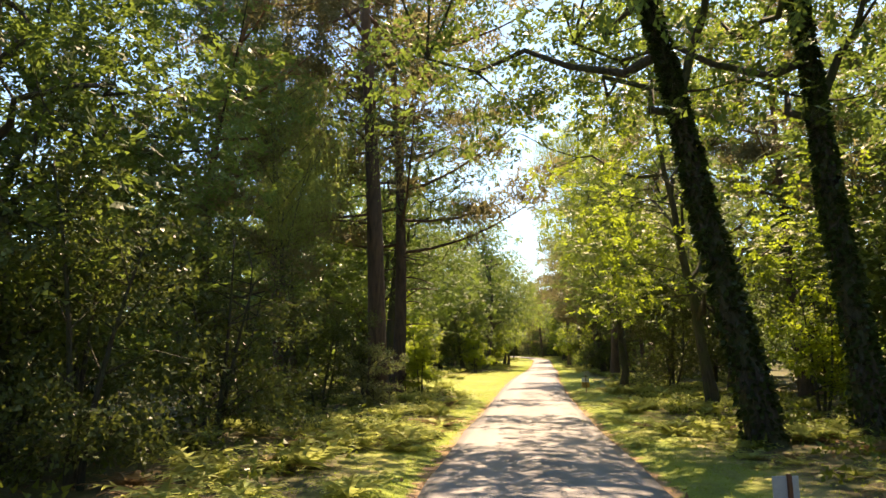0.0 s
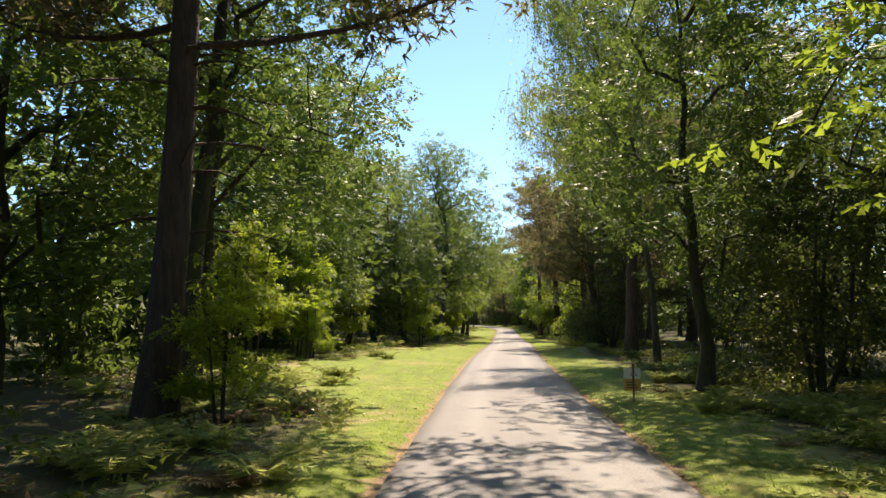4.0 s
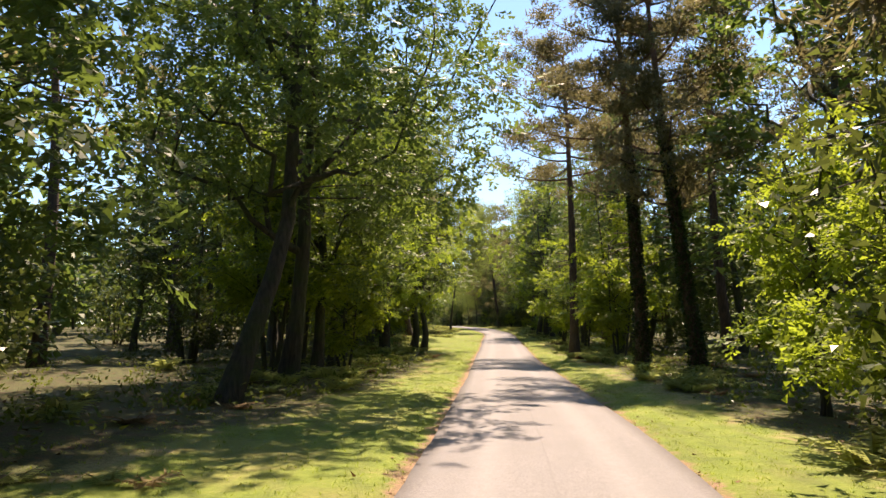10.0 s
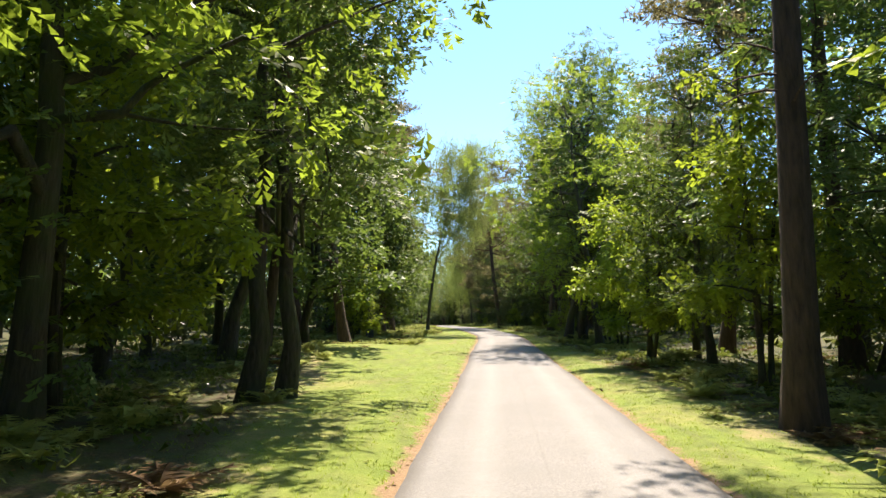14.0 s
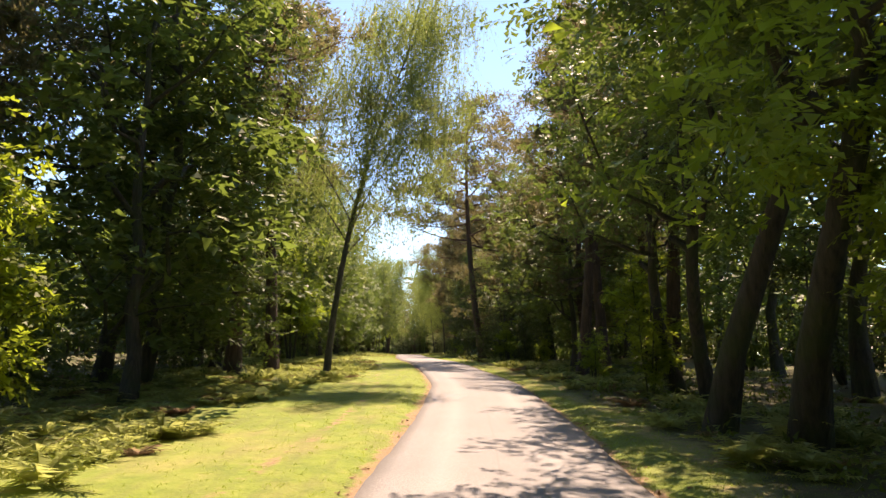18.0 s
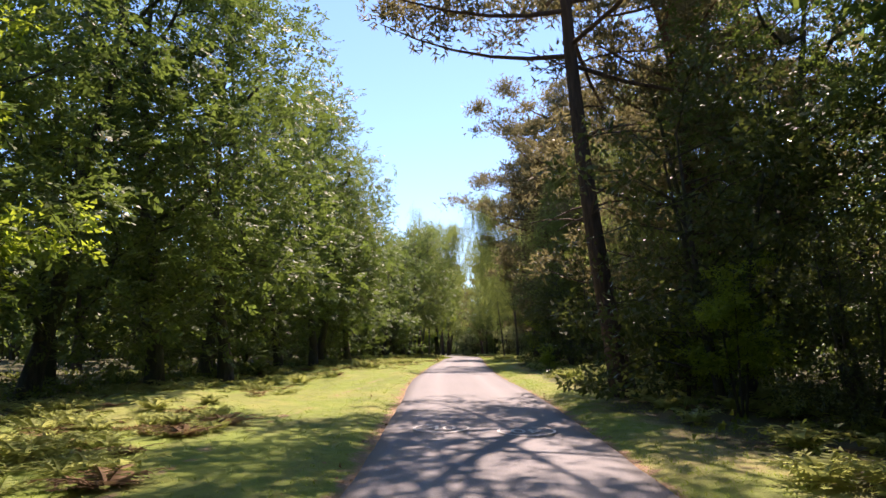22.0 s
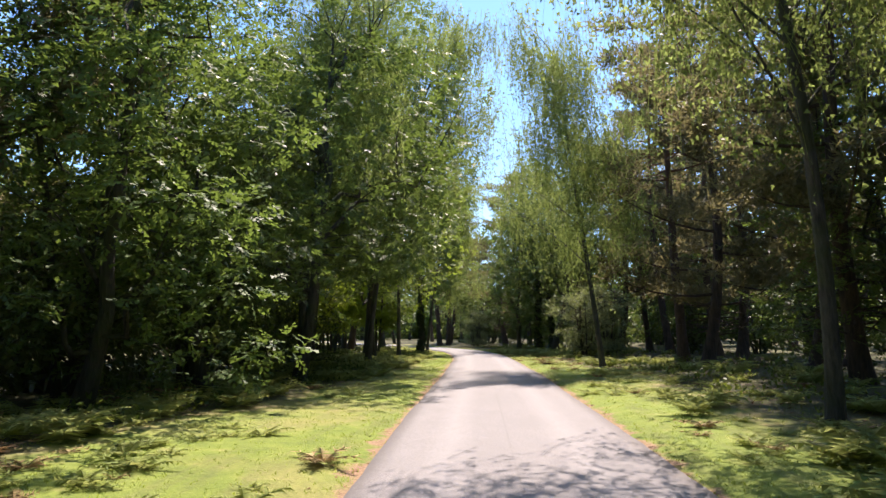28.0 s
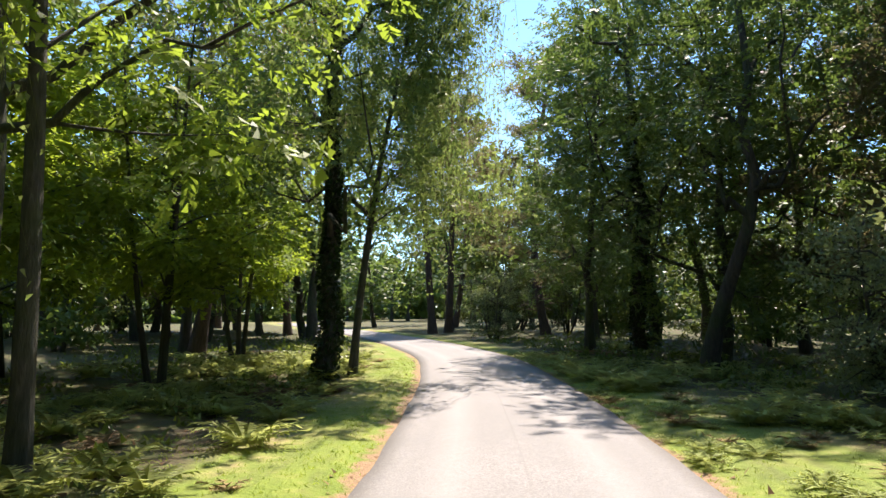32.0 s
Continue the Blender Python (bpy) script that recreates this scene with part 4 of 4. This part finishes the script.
# ---- the wood behind ----
def wood(count, y0, y1, u0, u1, gap, mixture, near=False):
    g = np.random.default_rng(int(y0 * 7 + u0 * 13 + 900))
    made, tries = 0, 0
    while made < count and tries < count * 12:
        tries += 1
        y, side = g.uniform(y0, y1), 1 if g.random() < 0.5 else -1
        u = side * g.uniform(u0, u1)
        x, yy = map(float, at_road(y, u))
        if abs(across(x, yy)) < u0 * 0.9:
            continue
        if 84 < y < 106 and 0 < u < 34 and g.random() < 0.75:
            continue
        if 8 < y < 32 and -30 < u < 0 and g.random() < 0.6:
            continue
        if 238 < y < 256 and 0 < u < 12.5:
            continue
        if 236 < y < 266 and -20 < u < 0 and g.random() < 0.45:
            continue
        if standing and np.min(np.hypot(*(np.array(standing) - (x, yy)).T)) < gap:
            continue
        k = g.choice(list(mixture), p=list(mixture.values()))
        if near is not True and (118 < y < 130 and 6 < u < 14 or 74 < y < 88 and -18 < u < -10):
            g.random()
            continue
        if near == "deep":
            far_trees.append((x, yy, float(g.uniform(0.85, 1.15))))
            standing.append((x, yy))
        else:
            tree(str(k), x, yy, float(g.uniform(0.85, 1.15)), near)
        made += 1


MIXTURE = {"oak": 0.58, "pine": 0.18, "birch": 0.08, "holly": 0.16}
wood(62, -15, 262, 9.0, 15, 3.8, {"oak": 0.66, "pine": 0.16, "holly": 0.18}, "mid")
wood(80, -20, 272, 15, 27, 3.4, MIXTURE)
far_trees = []
wood(64, -15, 300, 25, 40, 4.4, {"oak": 1.0}, "deep")
wood(330, -40, 320, 36, 80, 4.2, {"oak": 1.0}, "deep")
wood(60, -70, -14, 4.5, 40, 3.6, {"oak": 1.0}, "deep")
wood(30, 262, 300, 5, 22, 3.0, MIXTURE, "mid")
wood(44, 290, 350, 4, 60, 3.2, MIXTURE)
wood(90, -10, 300, 11, 30, 2.2, {"holly": 1.0})


def deep_wood():
    """The trees that stand too deep in the wood to be told apart: joined crowns, and joined trunks."""
    gg = np.random.default_rng(53)
    crowns = []
    for _, me in DEEP:
        v = np.empty(len(me.vertices) * 3, np.float32)
        me.vertices.foreach_get("co", v)
        crowns.append(v.reshape(-1, 3))
    stems, out = Wood(), []
    for x, y, s in far_trees:
        z = float(ground_z(x, y))
        v = crowns[int(gg.integers(2))]
        a = gg.uniform(0, 6.28)
        c, q = np.cos(a) * s, np.sin(a) * s
        out.append(np.stack([x + v[:, 0] * c - v[:, 1] * q, y + v[:, 0] * q + v[:, 1] * c, z + v[:, 2] * s], 1))
        stems.tube(curve(np.array([x, y, z - 0.3]), np.array([x + gg.normal() * 0.4, y + gg.normal() * 0.4, z + 12 * s]), gg.normal(size=3) * 0.25, 5), np.linspace(0.24, 0.05, 5) * s, 5)
    v = np.concatenate(out)
    tagged(new("deep_wood", mesh("deep_wood", v, np.arange(len(v)).reshape(-1, 3), M_OAK)), "dense green crowns of the trees deep in the wood", "woods", "", "stuff")
    tagged(new("deep_wood_trunks", stems.mesh("deep_wood_trunks", M_BARK)), "dark bare trunks of the trees deep in the wood", "woods", "", "stuff")


deep_wood()


# ---- undergrowth ----
def fern(seed, h, mat, fronds=9):
    """Bracken: arching fronds of paired tapering leaflets."""
    g = np.random.default_rng(seed)
    vs, fs, n = [np.zeros(3)], [], 1
    for i in range(fronds):
        a = i * 2.4 + g.normal() * 0.3
        out = np.array([np.cos(a), np.sin(a), 0])
        t = np.linspace(0, 1, 13)[:, None]
        reach, rise = h * g.uniform(0.55, 1.1), h * g.uniform(0.5, 0.8)
        rib = out * reach * t ** 1.3 + np.array([0, 0, rise]) * (t - 0.42 * t ** 3)
        side = np.array([-out[1], out[0], 0])
        # rib points from 0 on, then the tips; all fronds share the root
        v, f = list(rib[1:]), []
        at = lambda q: 0 if q == 0 else n + q - 1
        f.append((0, at(1), at(2)))
        for j in range(3, 13):
            ln = h * 0.42 * (1 - (j - 3) / 10.5) * g.uniform(0.8, 1.15)
            d = rib[j] - rib[j - 1]
            for sg in (-1, 1):
                v.append(rib[j] + side * sg * ln + d * 0.8 + np.array([0, 0, -0.25 * ln + g.normal() * 0.03]))
                f.append((at(j - 1), at(j), n + len(v) - 1))
        vs += v
        fs += f
        n += len(v)
    return np.array(vs), np.array(fs)


FERN_SHAPES = [fern(81, 0.8, M_FERN, 11), fern(82, 1.0, M_FERN, 12), fern(83, 0.65, M_FERN, 8), fern(84, 0.85, M_FERN, 13)]


def fronds(name, v, f, mat):
    """The fronds of a plant as meshes of their own: each has the root, 32 points and 21 leaflets."""
    out = []
    for k in range((len(v) - 1) // 32):
        q = f[21 * k:21 * k + 21]
        out.append(mesh(name, np.concatenate([v[:1], v[1 + 32 * k:33 + 32 * k]]), np.where(q == 0, 0, q - 32 * k), mat))
    return out


FERNS = [fronds("bracken_frond", v, f, M_FERN) for v, f in FERN_SHAPES]
DEAD = [fronds("dead_frond", v * (1, 1, 0.6), f, M_DEADFERN) for v, f in FERN_SHAPES[:2]]


def lawn_edge(y, side):
    rows = LAWN_L if side < 0 else LAWN_R
    return float(np.interp(y, *zip(*rows)))


# patches of bracken: (along from, to, side, from the grass edge, to, plants)
PATCHES = [(-2, 17, -1, -1.0, 2.0, 119), (17, 37, -1, -0.4, 3.0, 74), (-2, 15, 1, 0.0, 4.5, 44), (15, 37, 1, -0.8, 3.8, 74), (35, 49, -1, -2.5, 0.8, 27), (40, 66, 1, -0.5, 3.0, 27), (66, 105, 1, -0.4, 2.4, 51), (49, 77, -1, 0.2, 5.0, 30), (77, 111, -1, 0.0, 4.0, 37), (111, 167, -1, -1.0, 3.2, 102), (111, 167, 1, 0.0, 3.6, 102), (167, 211, -1, -1.0, 1.8, 54), (167, 211, 1, 0.0, 3.5, 34), (211, 228, -1, -0.2, 4.0, 68), (228, 262, -1, -0.3, 4.0, 323), (92, 112, 1, 0.2, 3.4, 74), (211, 261, 1, -1.6, 2.6, 74), (126, 168, -1, -5.5, 0.5, 230), (170, 205, -1, -3.6, 0.3, 70)]
near_ferns, far_ferns = [], []
g = np.random.default_rng(91)
for y0, y1, side, a0, a1, count in PATCHES:
    seeds_y = g.uniform(y0, y1, max(3, count // 5))
    for i in range(count):
        y = float(np.clip(seeds_y[int(g.integers(len(seeds_y)))] + g.normal() * 0.9, y0, y1))
        u = side * max(HALF + 0.75, lawn_edge(y, side) + g.uniform(a0, a1))
        near_ferns.append((*map(float, at_road(y, u)), float(g.uniform(0.5, 0.92)), bool(g.random() < 0.14)))
for i in range(850):
    y, side = float(g.uniform(-4, 266)), 1 if g.random() < 0.5 else -1
    u = side * (lawn_edge(y, side) + 0.6 + abs(g.normal()) * (3.2 if 205 < y or y < 40 else 5.0))
    far_ferns.append((*map(float, at_road(y, u)), float(g.uniform(0.5, 1.0)), bool(g.random() < 0.25)))
extra = near_ferns[300:]
for x, y, s, dead in near_ferns[:300]:
    e = new("dead_bracken" if dead else "bracken")
    plant = (DEAD if dead else FERNS)[int(g.integers(2 if dead else 4))]
    e.matrix_world = Matrix.Translation((x, y, float(ground_z(x, y)) - 0.02)) @ Matrix.Rotation(g.uniform(0, 6.28), 4, "Z") @ Matrix.Scale(s, 4)
    tagged(e, "dry brown bracken at the edge of the grass verge" if dead else "fresh green bracken fronds at the edge of the grass", "fern", "bracken along the road")
    for me in plant:
        part("frond", me, None, e)


def joined(name, shapes, rows, mat, label, category):
    vs, fs, n = [], [], 0
    gg = np.random.default_rng(17)
    for x, y, s in rows:
        v, f = shapes[int(gg.integers(len(shapes)))]
        a = gg.uniform(0, 6.28)
        c, q = np.cos(a) * s, np.sin(a) * s
        vs.append(np.stack([x + v[:, 0] * c - v[:, 1] * q, y + v[:, 0] * q + v[:, 1] * c, float(ground_z(x, y)) - 0.02 + v[:, 2] * s], 1))
        fs.append(f + n)
        n += len(v)
    return tagged(new(name, mesh(name, np.concatenate(vs), np.concatenate(fs), mat)), label, category, "", "stuff")


joined("bracken_growth", FERN_SHAPES, [r[:3] for r in far_ferns + extra if not r[3]], M_FERN, "green bracken growing under the trees", "fern")
joined("dead_bracken_growth", [(v * (1, 1, 0.55), f) for v, f in FERN_SHAPES], [r[:3] for r in far_ferns + extra if r[3]], M_DEADFERN, "brown dead bracken under the trees", "fern")

# low young fronds and bilberry that spread from the wood's edge over the grass: (along from, to, side, from the edge, to, plants)
CARPETS = [(125, 166, -1, -4.6, 1.0, 1000), (166, 214, -1, -4.2, 0.8, 460), (206, 262, 1, -1.8, 1.2, 330), (214, 262, -1, -0.8, 2.5, 150), (37, 72, -1, -1.6, 0.8, 110), (0, 36, 1, -0.8, 2.4, 240), (96, 130, 1, -0.6, 1.5, 90)]
LOW_SHAPES = [(v * (1, 1, 0.6), f) for v, f in (fern(86, 0.36, M_FERN, 6), fern(87, 0.44, M_FERN, 7), fern(88, 0.28, M_FERN, 5))]
low_ferns = []
for y0, y1, side, a0, a1, count in CARPETS:
    seeds_y = g.uniform(y0, y1, max(4, count // 9))
    seeds_a = g.uniform(a0, a1, len(seeds_y))
    for i in range(count):
        k = int(g.integers(len(seeds_y)))
        y = float(seeds_y[k] + g.normal() * 1.5)
        u = side * max(HALF + 0.5, lawn_edge(y, side) + seeds_a[k] + g.normal() * 0.55)
        low_ferns.append((*map(float, at_road(y, u)), float(g.uniform(0.7, 1.25)), bool(g.random() < 0.16)))
joined("low_bracken", LOW_SHAPES, [r[:3] for r in low_ferns if not r[3]], M_FERN, "low young bracken spreading over the grass verge", "fern")
joined("low_dead_bracken", LOW_SHAPES, [r[:3] for r in low_ferns if r[3]], M_DEADFERN, "low dry brown bracken on the grass verge", "fern")


def grass_sheet():
    """Short tufts over the verge, each of four blades."""
    gg = np.random.default_rng(23)
    n = 52000
    y = gg.uniform(0, 262, n)
    side = np.where(gg.random(n) < 0.55, -1, 1)
    lim = np.where(side < 0, np.interp(y, *zip(*LAWN_L)), np.interp(y, *zip(*LAWN_R)))
    u = side * (half_width(y) + 0.12 + gg.random(n) ** 1.3 * (lim + 0.8 - half_width(y)))
    x, yy = at_road(y, u)
    p = np.stack([x, yy, ground_z(x, yy) - 0.01], 1)
    p = np.repeat(p, 4, 0) + np.r_[gg.normal(size=(n * 4, 2)).T * 0.04, np.zeros((1, n * 4))].T
    d = np.stack([gg.normal(size=n * 4) * 0.6, gg.normal(size=n * 4) * 0.6, np.ones(n * 4)], 1)
    v, f = leaves(p, d, 0.042, 0.4, gg, 0.0, True)
    return tagged(new("grass", mesh("grass", v, f, M_GRASS)), "short sunlit grass tufts along the road verge", "grass", "", "stuff")


def litter_sheet():
    """Fallen leaves and bits of stick on the forest floor and along the asphalt's edge."""
    gg = np.random.default_rng(29)
    n = 26000
    y = gg.uniform(-2, 264, n)
    side = np.where(gg.random(n) < 0.5, -1, 1)
    lim = np.where(side < 0, np.interp(y, *zip(*LAWN_L)), np.interp(y, *zip(*LAWN_R)))
    u = np.where(gg.random(n) < 0.05, half_width(y) + np.abs(gg.normal(size=n)) * 0.25, lim + 0.2 + np.abs(gg.normal(size=n)) * 5.5) * side
    x, yy = at_road(y, u)
    p = np.stack([x, yy, ground_z(x, yy) + 0.012], 1)
    v, f = leaves(p, gg.normal(size=(n, 3)) * (1, 1, 0.25) + np.array([0, 0, 0.08]), 0.085, 0.6, gg, 0.8, True)
    return tagged(new("leaf_litter", mesh("leaf_litter", v, f, M_LITTER)), "brown fallen leaves scattered on the forest floor", "leaves", "", "stuff")



def undergrowth():
    """Low bramble, bilberry and seedlings: loose clumps of leaves on the forest floor."""
    gg = np.random.default_rng(43)
    n = 4600
    y = gg.uniform(-2, 275, n)
    side = np.where(gg.random(n) < 0.5, -1, 1)
    lim = np.where(side < 0, np.interp(y, *zip(*LAWN_L)), np.interp(y, *zip(*LAWN_R)))
    u = side * (lim + 0.3 + np.abs(gg.normal(size=n)) * 5.0)
    x, yy = at_road(y, u)
    r = gg.uniform(0.2, 0.65, n)
    k = 22
    off = unit(gg.normal(size=(n, k, 3))) * gg.uniform(0.3, 1.0, (n, k, 1)) * r[:, None, None]
    p = np.stack([x, yy, ground_z(x, yy)], 1)[:, None, :] + np.abs(off) * (0, 0, 0.75) + off * (1, 1, 0) + (0, 0, 0.04)
    p = p.reshape(-1, 3)
    v, f = leaves(p, gg.normal(size=p.shape) + (0, 0, 0.2), 0.12, 0.6, gg, 0.6, True)
    return tagged(new("undergrowth", mesh("undergrowth", v, f, M_BRAMBLE)), "low bramble and seedling leaves on the forest floor", "undergrowth", "", "stuff")


undergrowth()
grass_sheet()
litter_sheet()


def far_woods():
    """The wood beyond the trunks, a deep belt of foliage all round."""
    gg = np.random.default_rng(37)
    n = 76000
    a = gg.uniform(0, 6.28, n)
    r = np.where(np.arange(n) < 11000, gg.uniform(14, 30, n), 16 + 110 * gg.random(n) ** 1.2)
    cx, cy = 5 + (64 + r) * np.cos(a), 125 + (226 + r) * np.sin(a)
    top = 11 + 3 * np.sin(a * 23) + 2 * np.sin(a * 61)
    z = ground_z(cx, np.clip(cy, -60, 470)) + np.where(np.arange(n) < 11000, gg.random(n) * 4.5, (0.25 + 0.75 * gg.random(n) ** 0.6) * top)
    p = np.stack([cx, cy, z], 1)
    v, f = leaves(p, gg.normal(size=(n, 3)), 2.6, 0.75, gg, 0.3, True)
    return tagged(new("far_woods", mesh("far_woods", v, f, M_OAK)), "dense green woodland far behind the roadside trees", "woods", "", "stuff")


far_woods()


# ---- signs and road markings ----
def box(bm, x0, x1, y0, y1, z0, z1, bevel=0.0):
    r = bmesh.ops.create_cube(bm, size=1.0, matrix=Matrix.Translation(((x0 + x1) / 2, (y0 + y1) / 2, (z0 + z1) / 2)) @ Matrix.Diagonal((x1 - x0, y1 - y0, z1 - z0, 1)))
    if bevel:
        es = list({e for v in r["verts"] for e in v.link_edges})
        bmesh.ops.bevel(bm, geom=es, offset=bevel, segments=2, affect="EDGES")
    return bm


def sign(y, u, turn, board_w, z0, z1, post_top, post_w, front, label, post_in_front):
    x, yy = map(float, at_road(y, u))
    e = new("road_sign")
    e.matrix_world = Matrix.Translation((x, yy, float(ground_z(x, yy)))) @ Matrix.Rotation(radians(turn), 4, "Z")
    tagged(e, label, "sign")
    d = -0.03 if post_in_front else 0.03
    part("post", box(bmesh.new(), -post_w / 2 + 0.02, post_w / 2 + 0.02, d - 0.02, d + 0.02, -0.3, post_top, 0.004), M_POST if post_in_front else M_DARK, e)
    split = z0 + (z1 - z0) * 0.52
    if front:
        part("yellow_panel", box(bmesh.new(), -board_w / 2, board_w / 2, -0.008, 0.008, z0, split, 0.003), M_SIGNYELLOW, e, "faded orange-yellow lower panel")
        part("white_panel", box(bmesh.new(), -board_w / 2, board_w / 2, -0.008, 0.008, split + 0.002, z1, 0.003), M_SIGNWHITE, e, "white upper panel with a dark triangle")
        bm = bmesh.new()
        c, s = (0.03, (split + z1) / 2), 0.085
        pts = [(c[0] + s * math.sin(k * 2.094), c[1] + s * math.cos(k * 2.094)) for k in range(3)]
        inn = [(c[0] + (p[0] - c[0]) * 0.72, c[1] + (p[1] - c[1]) * 0.72) for p in pts]
        vo = [bm.verts.new((px, -0.012, pz)) for px, pz in pts]
        vi = [bm.verts.new((px, -0.012, pz)) for px, pz in inn]
        for k in range(3):
            bm.faces.new((vo[k], vo[(k + 1) % 3], vi[(k + 1) % 3], vi[k]))
        part("triangle_mark", bm, M_DARK, e, "dark triangle outline")
        for k in range(3):
            zz = z0 + 0.05 + k * 0.055
            part("text_bar", box(bmesh.new(), -board_w * 0.36, board_w * (0.36 - 0.1 * k), -0.012, -0.0085, zz, zz + 0.022), M_DARK, e)
    else:
        part("board", box(bmesh.new(), -board_w / 2, board_w / 2, -0.008, 0.008, z0, z1, 0.003), M_SIGNGREY, e)
    return e


sign(6.1, 1.85, 6, 0.22, 0.34, 0.68, 0.70, 0.03, False, "small grey board on a thin dark post in the verge", True)
sign(32.8, 2.45, -6, 0.34, 0.22, 0.68, 0.78, 0.035, True, "white and yellow board on a rusty post in the verge", True)


def roundel(y, u, turn):
    """Painted speed roundel: a ring and the number, a few millimetres above the asphalt."""
    x, yy = map(float, at_road(y, u))
    h = -float(np.interp(y, FINE_Y, ROAD_HEAD))
    z = float(road_z(y)) + 0.03 * (1 - (u / half_width(y)) ** 2) + 0.012
    e = new("road_roundel")
    e.matrix_world = Matrix.Translation((x, yy, z)) @ Matrix.Rotation(h + radians(turn), 4, "Z")
    tagged(e, "worn white speed roundel painted on the asphalt", "road marking", "speed roundels")
    bm = bmesh.new()
    n = 40
    ro = [bm.verts.new((0.47 * math.cos(k * 2 * math.pi / n), 0.62 * math.sin(k * 2 * math.pi / n), 0)) for k in range(n)]
    ri = [bm.verts.new((0.425 * math.cos(k * 2 * math.pi / n), 0.56 * math.sin(k * 2 * math.pi / n), 0)) for k in range(n)]
    for k in range(n):
        bm.faces.new((ro[k], ro[(k + 1) % n], ri[(k + 1) % n], ri[k]))
    part("ring", bm, M_WHITE, e)
    cu = bpy.data.curves.new("number", "FONT")
    cu.body, cu.size, cu.align_x, cu.align_y = "40", 0.52, "CENTER", "CENTER"
    tmp = new("number_outline", cu)
    me = bpy.data.meshes.new_from_object(tmp.evaluated_get(bpy.context.evaluated_depsgraph_get()))
    bpy.data.objects.remove(tmp)
    me.transform(Matrix.Diagonal((1.0, 1.55, 1, 1)))
    me.materials.clear()
    me.materials.append(M_WHITE)
    part("number", me, None, e)


roundel(164.3, -0.70, 0)
roundel(163.9, 0.66, 180)
